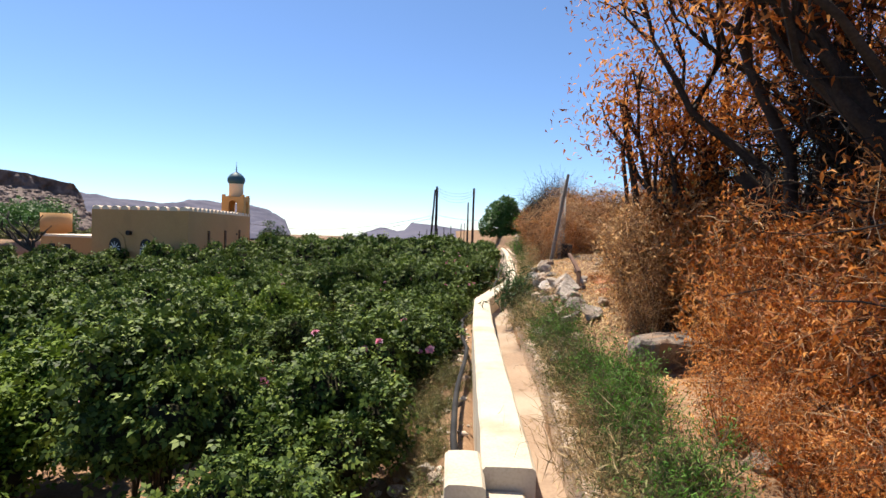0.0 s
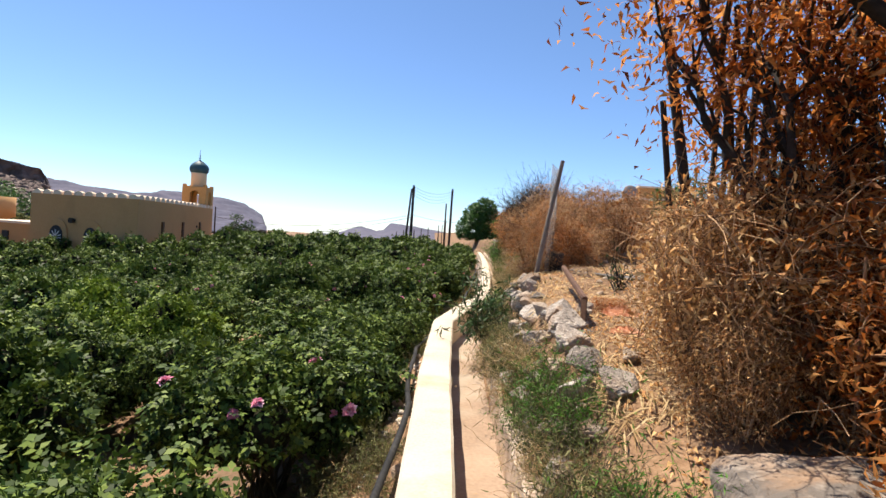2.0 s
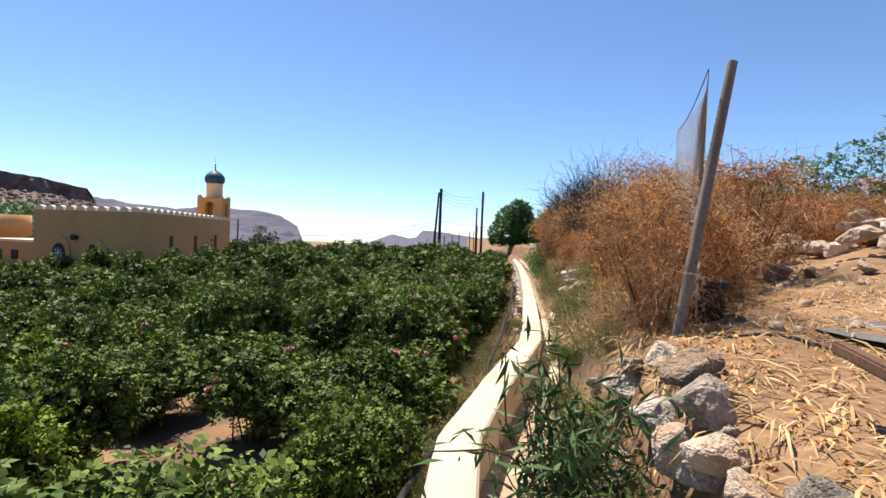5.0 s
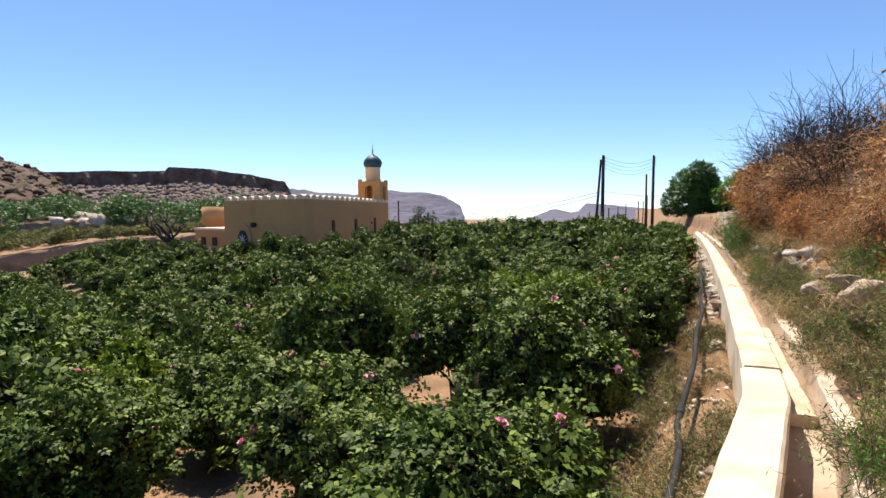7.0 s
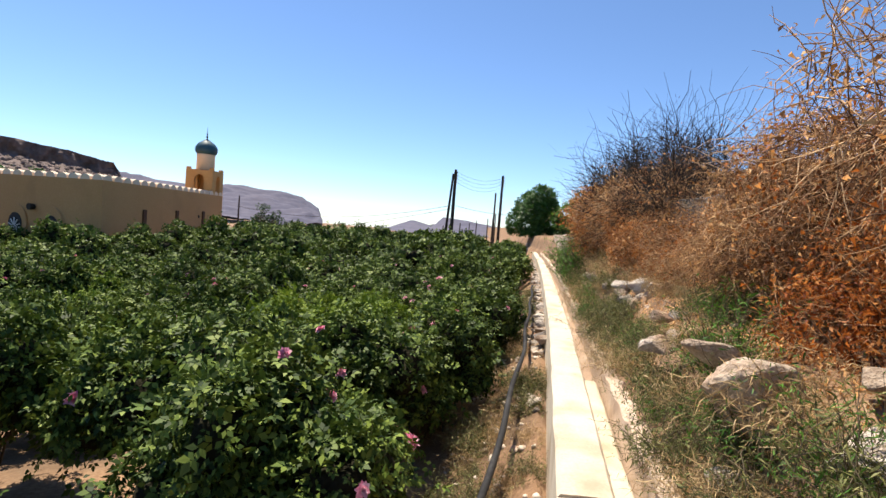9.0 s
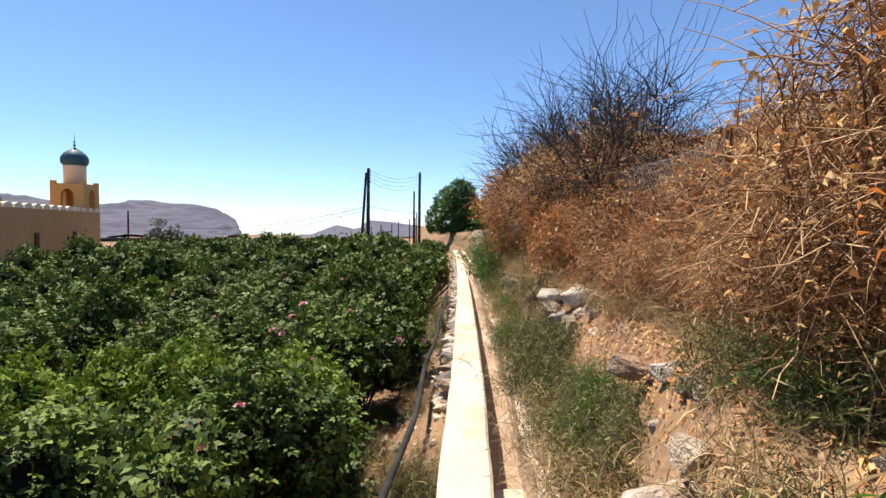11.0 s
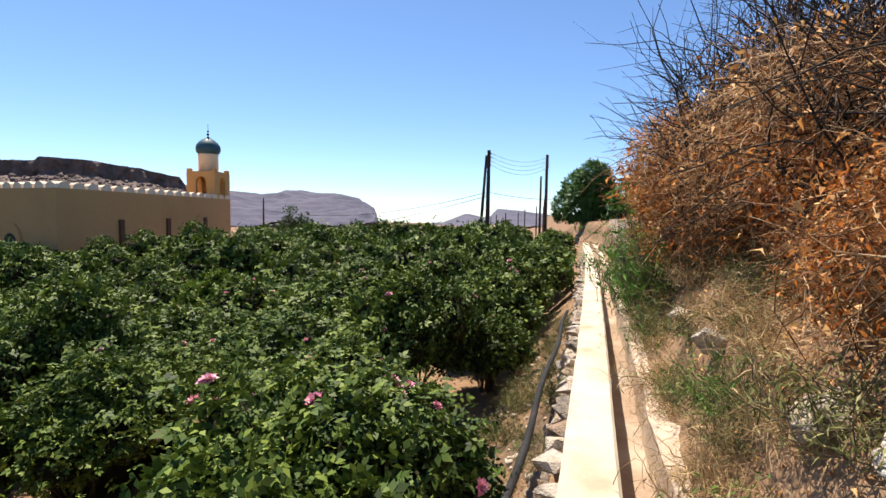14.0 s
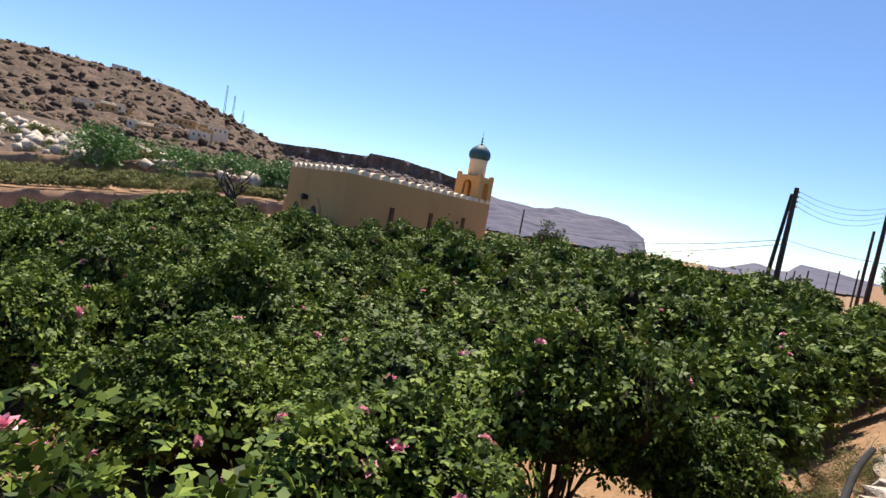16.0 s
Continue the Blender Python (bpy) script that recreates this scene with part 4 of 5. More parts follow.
loft("wall_terrace_1", [(LOW, 0, 3.2), (LOW, 0.15, 1.2), (LOW, 0.3, 0.0), (LOW, 0.8, 0.02)], TERRACE, "brown stone terrace wall below the fields", "wall")
loft("ground_terrace_1", [(LOW, 0.8, 0.03), (LOW, 9, -0.1), (MID, -9, 2.9), (MID, -0.1, 2.7)], EARTH, "green terrace field behind the wall", "ground")
loft("wall_terrace_2", [(MID, -0.1, 2.9), (MID, 0.1, 1.2), (MID, 0.3, 0.0), (MID, 0.9, 0.02)], TERRACE, "brown stone terrace wall below the village", "wall")
loft("ground_terrace_2", [(MID, 0.9, 0.03), (MID, 14, -1.2), (TOP, -14, 1.4), (TOP, 0, 0.0), (TOP, 30, -2.0)], HILL, "dry tan slope below the village", "ground", 0.8)
gv_, gf_, gn_ = [], [], 0
for k in range(420):
    u, w = g_.random(), g_.uniform(0.06, 0.94)
    w = (math.floor(w * 5) + 0.5 + g_.uniform(-0.15, 0.15)) / 5
    p = along(LOW, u) * (1 - w) + (along(MID, u) - np.array([0, 0, 2.8])) * w
    v, f = FAR_BUSH[k % 4]
    v = v * g_.uniform(0.8, 1.3) + p + np.array([0, 0, -0.1])
    gv_.append(v)
    gf_.append(f + gn_)
    gn_ += len(v)
for k in range(60):
    u, w = g_.random(), g_.uniform(0.05, 0.9)
    p = along(MID, u) * (1 - w) + along(TOP, u) * w
    v, f = FAR_BUSH[k % 4]
    v = v * g_.uniform(0.7, 1.6) + p + np.array([0, 0, -0.2])
    gv_.append(v)
    gf_.append(f + gn_)
    gn_ += len(v)
tagged(part("terrace_bushes", np_mesh("terrace_bushes", np.concatenate(gv_), np.concatenate(gf_), HERB), None), "rows of green bushes on the far terrace", "bushes", kind="stuff")

mix = g_.random((900, 2))
slope_pts = np.array([along(MID, u) * (1 - w) + along(TOP, u) * w for u, w in mix])
scatter_far("slope_boulders", slope_pts, 700, 0.9, ROCK, "grey boulders on the slope below the village", "boulders", 11)
scatter_far("slope_bushes", slope_pts, 160, 1.0, HERB, "low bushes on the slope below the village", "bushes", 12, True)

# village on the hillside
for k in range(16):
    a = -75 + 11.5 * (k / 15) + g_.uniform(-0.5, 0.5)
    el = g_.uniform(1.5, 3.2)
    dd = 205 + 62 * el / 2.0
    x, y, z = 2.3 + dd * math.sin(radians(a)), 19.5 + dd * math.cos(radians(a)), 1.3 + dd * math.tan(radians(el))
    w, h = g_.uniform(5, 11), g_.uniform(3.2, 6.0)
    hs = thing("village_house", pose(x, y, z, 0, 0, -a + g_.uniform(-20, 20)), "flat-roofed earth-coloured village house", "house", "village houses")
    part("wall", box(bmesh.new(), -w / 2, w / 2, -4, 4, -9, h), OCHRE if k % 3 else OCHRE_LIGHT, hs)
    part("roof", box(bmesh.new(), -w / 2 - 0.15, w / 2 + 0.15, -4.15, 4.15, h + 0.003, h + 0.3), OCHRE_LIGHT, hs)
    for j in range(int(w / 2.4)):
        part("window", box(bmesh.new(), -w / 2 + 1.0 + j * 2.3, -w / 2 + 1.8 + j * 2.3, -4.08, -3.9, h - 2.2, h - 1.1), GLASS_DARK, hs)
for a, e0, e1, wd in ((-72.6, 6.75, 8.0, 9), (-71.4, 6.7, 7.8, 7)):
    dd = 432
    hs = thing("hilltop_building", pose(2.3 + dd * math.sin(radians(a)), 19.5 + dd * math.cos(radians(a)), 1.3 + dd * math.tan(radians(e0)), 0, 0, -a), "pale flat building on the hill crest", "house")
    part("wall", box(bmesh.new(), -wd / 2, wd / 2, -4, 4, -2, 5.5), OCHRE_LIGHT, hs)
    part("roof", box(bmesh.new(), -wd / 2 - 0.2, wd / 2 + 0.2, -4.2, 4.2, 5.503, 6.0), OCHRE_LIGHT, hs)
for a, e0, e1 in ((-63.4, 5.0, 8.3), (-62.6, 4.6, 7.5), (-61.6, 4.2, 6.2)):
    dd = 440
    z0, z1 = 1.3 + dd * math.tan(radians(e0)), 1.3 + dd * math.tan(radians(e1))
    ms = thing("radio_mast", pose(2.3 + dd * math.sin(radians(a)), 19.5 + dd * math.cos(radians(a)), z0), "thin lattice radio mast on the hill", "mast", "radio masts")
    h = z1 - z0
    pieces = []
    for k in range(3):
        c_, s_ = math.cos(k * 2.094), math.sin(k * 2.094)
        pieces.append(tube([(c_, s_, -3), (c_ * 0.5, s_ * 0.5, h)], [0.16, 0.12], 4))
    for j in range(10):
        t0, t1 = j / 10, (j + 1) / 10
        for k in range(3):
            a0, a1 = k * 2.094, (k + 1) * 2.094
            r0, r1 = 1 - 0.5 * t0, 1 - 0.5 * t1
            pieces.append(tube([(r0 * math.cos(a0), r0 * math.sin(a0), h * t0), (r1 * math.cos(a1), r1 * math.sin(a1), h * t1)], [0.08, 0.08], 3))
    part("lattice", np_mesh("lattice", *join(pieces), WIRE), None, ms)


# ---- power line ----
def pole(x, y, top, r=0.13, arms=False, label="dark tarred timber power pole", lean=(0, 0)):
    z = ground_z(x, y)
    e = thing("power_pole", pose(x, y, z), label, "power pole", "power poles")
    v, f = tube([(0, 0, -0.3), (lean[0] * 0.5, lean[1] * 0.5, (top - z) / 2), (lean[0], lean[1], top - z)], [r * 1.15, r, r * 0.8], 10)
    part("shaft", np_mesh("shaft", v, f, POLE, True), None, e)
    if arms:
        for k in range(4):
            bm_ = bmesh.new()
            bmesh.ops.create_cone(bm_, cap_ends=True, segments=8, radius1=0.05, radius2=0.035, depth=0.16, matrix=Matrix.Translation((0.16, 0, top - z - 0.25 - 0.3 * k)))
            part("insulator", bm_, WHITE_BARS, e)
    return e


PA, PB = (-0.83, 58.5, 6.45), (3.9, 66.9, 7.1)
pole(*PA, 0.16, True)
pole(-1.5, 58.9, 6.1, 0.12, label="dark timber stay pole beside the power pole", lean=(0.45, 0))
pole(*PB, 0.15, True)
pole(3.5, 73, 5.6, 0.12)
for x, y, h in ((-1.0, 92, 1.8), (1.6, 104, 2.6), (0.2, 118, 2.2), (3.4, 96, 2.9), (4.3, 88, 3.6), (-3.5, 110, 1.6), (5.0, 120, 3.4), (-27.5, 72, 2.9), (-6.0, 130, 1.2)):
    pole(x, y, h, 0.1, label="thin timber pole in the distance")


def cable(a, b, sag, r=0.012, label="thin black power cable"):
    a, b = np.array(a), np.array(b)
    t = np.linspace(0, 1, 22)
    p = a + (b - a) * t[:, None]
    p[:, 2] -= sag * 4 * t * (1 - t)
    v, f = tube(p, r, 4)
    return tagged(part("power_cable", np_mesh("power_cable", v, f, HOSE), None), label, "cable", "power cables")


for k in range(4):
    cable((PA[0] + 0.16, PA[1], PA[2] - 0.2 - 0.3 * k), (PB[0] + 0.16, PB[1], PB[2] - 0.2 - 0.3 * k), 0.6 + 0.06 * k)
cable((PA[0], PA[1], 3.2), (-27.5, 72, 1.6), 1.2, 0.02)
cable((PA[0], PA[1], 3.2), (7.6, 60, 3.0), 0.4, 0.015)
cable((PA[0], PA[1], 2.9), (-60, 110, -2), 2.2, 0.02)

# ---- hillside house above the burnt terrace ----
hs = thing("house", pose(14.4, 33.5, 1.3, 0, 0, -8), "ochre flat-roofed house above the terrace", "house")
part("wall", box(bmesh.new(), -1.4, 4.6, 0, 6, 0, 3.0), OCHRE, hs)
part("wall", box(bmesh.new(), -0.5, 2.6, 0.6, 5, 3.0, 3.8), OCHRE, hs)
part("roof", box(bmesh.new(), -1.5, 4.7, -0.1, 6.1, 3.0, 3.12), OCHRE_LIGHT, hs)
part("roof", box(bmesh.new(), -0.6, 2.7, 0.5, 5.1, 3.803, 3.92), OCHRE_LIGHT, hs)
part("window", box(bmesh.new(), 0.2, 1.0, -0.06, 0.1, 1.2, 2.1), GLASS_DARK, hs)
dish = bmesh.new()
bmesh.ops.create_uvsphere(dish, u_segments=14, v_segments=8, radius=0.45, matrix=Matrix.Translation((-1.1, 0.4, 3.5)) @ Matrix.Rotation(radians(70), 4, "X") @ Matrix.Diagonal((1, 1, 0.25, 1)))
part("satellite_dish", dish, WIRE, hs)
hs = thing("house", pose(17.5, 62, 1.5, 0, 0, 5), "small ochre house behind the broad tree", "house")
part("wall", box(bmesh.new(), -6, 2, 0, 5, 0, 3.4), OCHRE, hs)
part("roof", box(bmesh.new(), -6.1, 2.1, -0.1, 5.1, 3.403, 3.55), OCHRE_LIGHT, hs)

# dry stone terrace walls at the far end
STONE_ME = [rock_mesh(70 + k, PALE_ROCK if k % 2 else ROCK, 0.7, 1) for k in range(5)]
def dry_wall(x0, y0, x1, y1, zb, zt, label):
    e = thing("wall_stone", pose(0, 0, 0), label, "wall", kind="structure")
    d = Vector((x1 - x0, y1 - y0, 0))
    n = int(d.length / 0.34)
    nrm = Vector((d.y, -d.x, 0)).normalized()
    core = bmesh.new()
    pts = [Vector((x0, y0, 0)), Vector((x1, y1, 0)), Vector((x1, y1, 0)) - nrm * 0.6, Vector((x0, y0, 0)) - nrm * 0.6]
    part("core", prism(core, [(p.x, p.y) for p in pts], zb - 0.4, zt - 0.1), BANK, e)
    rows = max(2, int((zt - zb) / 0.2))
    for j in range(rows):
        for i in range(n):
            p = Vector((x0, y0, 0)) + d * ((i + 0.5 * (j % 2) + random.uniform(-0.2, 0.2)) / n)
            o = part("stone", STONE_ME[random.randrange(5)], None, e)
            s = random.uniform(0.12, 0.2)
            o.matrix_world = pose(p.x, p.y, zb + 0.1 + j * (zt - zb) / rows, random.uniform(-15, 15), random.uniform(-15, 15), random.uniform(0, 360)) @ Matrix.Diagonal((s * 1.2, s * 1.2, s * 0.8, 1))
    return e


dry_wall(5.2, 30.0, 6.6, 42.0, 0.0, 1.35, "dry stone terrace wall of pale blocks")
dry_wall(4.6, 29.4, 5.8, 29.8, 0.1, 1.3, "dry stone terrace wall of pale blocks")
e = thing("wall_stone", pose(0, 0, 0), "dry stone retaining wall under the channel", "wall", kind="structure")
for j in range(5):
    for y in np.arange(19.5, 40, 0.30):
        y = float(y) + random.uniform(-0.08, 0.08)
        o = part("stone", STONE_ME[random.randrange(5)], None, e)
        s = random.uniform(0.10, 0.17)
        o.matrix_world = pose(float(wall_x(y)) - 0.04 - (4 - j) * 0.06 + random.uniform(-0.03, 0.03), y, -1.15 + j * 0.2, random.uniform(-15, 15), random.uniform(-15, 15), random.uniform(0, 360)) @ Matrix.Diagonal((s * 1.1, s * 1.3, s * 0.8, 1))

# ---- hose below the wall ----
hy = np.linspace(2.9, 27, 150)
hx = wall_x(hy) - np.interp(hy, [2.9, 4.1, 7.1, 10, 12.3, 14, 17.5, 22.5, 27], [0.16, 0.2, 0.09, 0.25, 0.3, 0.45, 0.33, 0.28, 0.24]) + 0.02 * np.sin(hy * 2.1)
hz = np.interp(hy, [2.9, 5, 7.1, 10, 12, 14.5, 16.5, 22, 27], [-0.38, -0.36, -0.32, -0.45, -0.5, -0.5, -0.36, -0.3, -0.3])
hose = thing("hose", pose(0, 0, 0), "thick black plastic water hose along the wall", "hose")
part("pipe", np_mesh("pipe", *tube(np.stack([hx, hy, hz], 1), 0.028, 8), HOSE, True), None, hose)
for k in (70, 108):
    c_, f_ = tube(np.stack([hx, hy, hz], 1)[k:k + 2], 0.038, 8)
    part("coupling", np_mesh("coupling", c_, f_, HOSE, True), None, hose)


# ---- dry vines, burnt trees, shrubs ----
def twigs(seed, n, origin_spread, height, width, r=0.004, arch=0.5, segs=5):
    """Many thin arching twigs from a base area."""
    g = np.random.default_rng(seed)
    pieces = []
    for _ in range(n):
        b = np.array([g.normal() * origin_spread, g.normal() * origin_spread, g.uniform(0, height * 0.35)])
        d = unit(np.array([g.normal() * width, g.normal() * width, g.uniform(0.4, 1.3)]))
        ln = height * g.uniform(0.35, 1.0)
        pts = [b]
        for s in range(segs):
            d = unit(d + g.normal(size=3) * 0.25 + np.array([0, 0, -arch * s / segs * 0.45]))
            pts.append(pts[-1] + d * ln / segs)
        pts = np.array(pts)
        pts[:, 2] = np.maximum(pts[:, 2], 0.02)
        pieces.append(tube(pts, np.linspace(r, r * 0.4, segs + 1) * g.uniform(0.6, 1.8), 3))
    return join(pieces)


def shrub_mesh(seed, n_twigs, n_leaves, leaf_kind, leaf_size, leaf_mat, twig_mat, height, width, spread=0.25, r=0.004, arch=0.5):
    tv, tf = twigs(seed, n_twigs, spread, height, width, r, arch)
    g = np.random.default_rng(seed + 1)
    twig_me = np_mesh("branchwork", tv, tf, twig_mat)
    k = g.integers(0, len(tv), n_leaves)
    p = tv[k] + g.normal(size=(n_leaves, 3)) * 0.025
    fwd = unit(g.normal(size=(n_leaves, 3)) + np.array([0, 0, -0.3]))
    v, f = stamp(*leaf_kind, p, fwd, unit(g.normal(size=(n_leaves, 3)) + np.array([0, 0, 1.0])), leaf_size * g.uniform(0.5, 1.3, n_leaves))
    return twig_me, np_mesh("foliage", v, f, leaf_mat)


def shrub(name, meshes, x, y, size, label, category, group, turn=None, sink=0.05, stretch=1.0, z=None):
    e = thing(name, pose(x, y, (ground_z(x, y) if z is None else z) - sink, 0, 0, random.uniform(0, 360) if turn is None else turn) @ Matrix.Diagonal((size, size, size * stretch, 1)), label, category, group)
    part("branchwork", meshes[0], None, e)["kind"] = "stuff"
    part("foliage", meshes[1], None, e)["kind"] = "stuff"
    return e


def tangle(seed, n_twigs, n_leaves, leaf_kind, leaf_size, leaf_mat, twig_mat, radius, height, r=0.004, balls=12, upright=0.0, length=0.5):
    """A heap of arching twigs and leaves that keeps to a lumpy outline."""
    g = np.random.default_rng(seed)
    ang = g.uniform(0, 2 * math.pi, balls)
    rad = radius * np.sqrt(g.uniform(0, 0.6, balls))
    c = np.stack([rad * np.cos(ang), rad * np.sin(ang), height * g.uniform(0.15, 0.82, balls) * (1 - 0.35 * (rad / radius) ** 2)], 1)
    br = g.uniform(0.28, 0.48, balls) * radius
    p, d = on_clumps(c, br, n_twigs * 2, g, -0.9)
    p, d = p[:n_twigs], d[:n_twigs]
    pieces = []
    for q_, o_ in zip(p, d):
        t_ = unit(np.cross(o_, g.normal(size=3)) + o_ * g.uniform(-0.1, 0.45) + np.array([0, 0, upright + g.uniform(-0.2, 0.3)]))
        ln = length * g.uniform(0.4, 1.5)
        pts = [q_ - o_ * 0.1]
        for s in range(4):
            t_ = unit(t_ + g.normal(size=3) * 0.34 + np.array([0, 0, -0.16 * (1 - upright)]))
            pts.append(pts[-1] + t_ * ln / 4)
        pieces.append(tube(pts, np.linspace(r, r * 0.35, 5) * g.uniform(0.5, 1.7), 3))
    for q_ in c:
        pieces.append(tube([(q_[0] * 0.2, q_[1] * 0.2, -0.1), (q_[0] * 0.7, q_[1] * 0.7, q_[2] * 0.55), q_], [0.02, 0.014, 0.008], 5))
    tv, tf = join(pieces)
    p, d = on_clumps(c, br, int(n_leaves * 1.6), g, -0.9)
    p, d = p[:n_leaves], d[:n_leaves]
    k = len(p)
    p = p + g.normal(size=(k, 3)) * 0.07
    v, f = stamp(*leaf_kind, p, unit(g.normal(size=(k, 3)) + d * 0.4 + np.array([0, 0, -0.3])), unit(g.normal(size=(k, 3)) + d + np.array([0, 0, 0.5])), leaf_size * g.uniform(0.5, 1.3, k))
    return np_mesh("branchwork", tv, tf, twig_mat), np_mesh("foliage", v, f, leaf_mat)


VINE = [tangle(400 + k, 2300, 2600, CURL, 0.042, DRY_TAN if k % 2 else DRY_ORANGE, TWIG, 1.0, 1.9, 0.0032, 16, 0.0, 0.42) for k in range(4)]
VINE_ORANGE = [tangle(420 + k, 420, 5200, WILLOW, 0.075, DRY_ORANGE, TWIG, 0.95, 1.8, 0.004, 15, 0.3, 0.5) for k in range(3)]
VINE_GOLD = [tangle(430 + k, 900, 3600, WILLOW, 0.07, DRY_TAN, TWIG, 0.95, 1.8, 0.0035, 15, 0.3, 0.5) for k in range(2)]
# black twig colour stands for the shade inside thicket and hedge
SHADE_TANGLE = [tangle(436 + k, 1000, 1500, WILLOW, 0.075, DRY_ORANGE, CHAR, 0.95, 1.9, 0.005, 14, 0.5, 0.7) for k in range(2)]
BARE = [tangle(440 + k, 700, 300, CURL, 0.045, DRY_ORANGE, CHAR, 0.9, 1.9, 0.0045, 12, 0.9, 0.75) for k in range(2)]
HERBS = [shrub_mesh(460 + k, 110, 1500, LONG_LEAF, 0.055, HERB, STEM, 0.5, 0.65, 0.16, 0.0025, 0.4) for k in range(3)]
HERBS_B = [shrub_mesh(480 + k, 120, 1700, LONG_LEAF, 0.065, BRIGHT_HERB, STEM, 0.75, 0.3, 0.16, 0.003, 0.1) for k in range(2)]
STRAWS = [shrub_mesh(500 + k, 220, 350, BLADE, 0.16, STRAW, STRAW, 0.4, 0.9, 0.16, 0.002, 0.8) for k in range(2)]
OLE = shrub_mesh(520, 42, 900, LONG_LEAF, 0.13, OLEANDER, STEM, 0.95, 0.3, 0.12, 0.006, 0.0)

# the vine-hung fence line
for k, y in enumerate(np.arange(10.2, 27.5, 0.8)):
    y = float(y) + random.uniform(-0.2, 0.2)
    off = np.interp(y, [9.8, 11, 12.5, 15, 18, 21, 24, 27], [0.85, 0.95, 1.3, 1.6, 1.65, 1.45, 1.2, 1.15])
    x = float(bank_x(y)) + float(off) + random.uniform(-0.2, 0.2)
    h = np.interp(y, [9.8, 11, 12.5, 14, 16, 18.5, 20, 24, 25.5, 27.5], [0.55, 0.62, 0.8, 1.1, 0.85, 0.85, 1.05, 1.25, 1.2, 0.75])
    if y > 24.0 and k % 2:
        shrub("burnt_shrub", VINE_ORANGE[k % 3], x, y, h, "orange-brown burnt shrub on the bank", "shrub", "burnt shrubs")
    elif y > 19.5 and k % 2 == 0:
        shrub("bare_shrub", BARE[k % 2], x + 0.1, y, h * 1.1, "bare dark twiggy shrub on the bank", "shrub", "bare shrubs", sink=-0.25)
        shrub("dry_vine", VINE[k % 4], x, y, h * 0.75, "tangle of dry brown vines over the fence", "dry vine", "dry vines")
    elif y < 11.6:
        shrub("dry_vine", (VINE_GOLD if k % 2 else VINE)[k % 2], x, y, h * 0.82, "upright tangle of dry straw and vines", "dry vine", "dry vines", stretch=1.25)
        shrub("burnt_shrub", VINE_ORANGE[k % 3], x + 0.3, y + 0.5, h * 0.75, "orange-brown burnt shrub on the bank", "shrub", "burnt shrubs", stretch=1.3)
    else:
        shrub("dry_vine", VINE[k % 4], x, y, h, "tangle of dry brown vines over the fence", "dry vine", "dry vines")
    if k % 2 == 1 and y > 13.2:
        shrub("dry_vine", VINE[(k + 1) % 4], x + 1.1, y, h * 1.0, "tangle of dry brown vines over the fence", "dry vine", "dry vines")
    # black twigs added behind the vines as the hedge's inner shade
    if y > 15.5:
        shrub("black_twig_shrub", SHADE_TANGLE[k % 2], x + 0.45, y + 0.3, h * 0.9, "thicket behind the vines, twigs blackened as inner shade", "shrub", "charred thicket")
    if k % 3 == 2:
        shrub("burnt_shrub", VINE_ORANGE[k % 3], x - 0.35, y + 0.2, h * 0.5, "orange-brown burnt shrub on the bank", "shrub", "burnt shrubs")
    if 11 < y < 22 and k % 2 and not 12.5 < y < 14.9 and not 16.8 < y < 20.2:
        shrub("dry_vine", VINE[(k + 2) % 4], x - 0.55, y + 0.3, h * 0.5, "low tangle of dry brown vines", "dry vine", "dry vines")

for k, y in enumerate(np.arange(16.4, 20.8, 0.42)):
    y = float(y)
    shrub("dry_vine", VINE[k % 4], float(bank_x(y)) + 1.28 + random.uniform(-0.1, 0.1), y, random.uniform(0.4, 0.52), "low tangle of dry brown vines above the rocks", "dry vine", "dry vines", stretch=0.8)
    shrub("dry_grass", STRAWS[k % 2], float(bank_x(y)) + 0.98 + random.uniform(-0.15, 0.15), y + 0.2, random.uniform(0.6, 0.9), "tuft of dry straw-coloured grass", "grass", "dry grass tufts")

for k, (y, r_, h) in enumerate(((19.6, 1.15, 0.5), (20.6, 1.0, 0.55), (21.6, 1.0, 0.62), (22.6, 0.95, 0.7), (23.6, 0.95, 0.8), (24.6, 1.0, 0.95), (25.6, 0.95, 0.9), (18.6, 1.55, 0.62), (17.4, 1.6, 0.6))):
    shrub("burnt_shrub", VINE_ORANGE[k % 3], float(bank_x(y)) + r_, y, h, "orange-brown burnt shrub on the bank", "shrub", "burnt shrubs", stretch=1.1)

for k in range(20):   # herbs below the rock cluster
    y = random.uniform(16.8, 20.6)
    shrub("bank_herb", HERBS[k % 3], float(bank_x(y)) + random.uniform(0.2, 0.55), y, random.uniform(0.55, 0.9), "grey-green wild herb on the channel bank", "herb", "herbs on the bank")

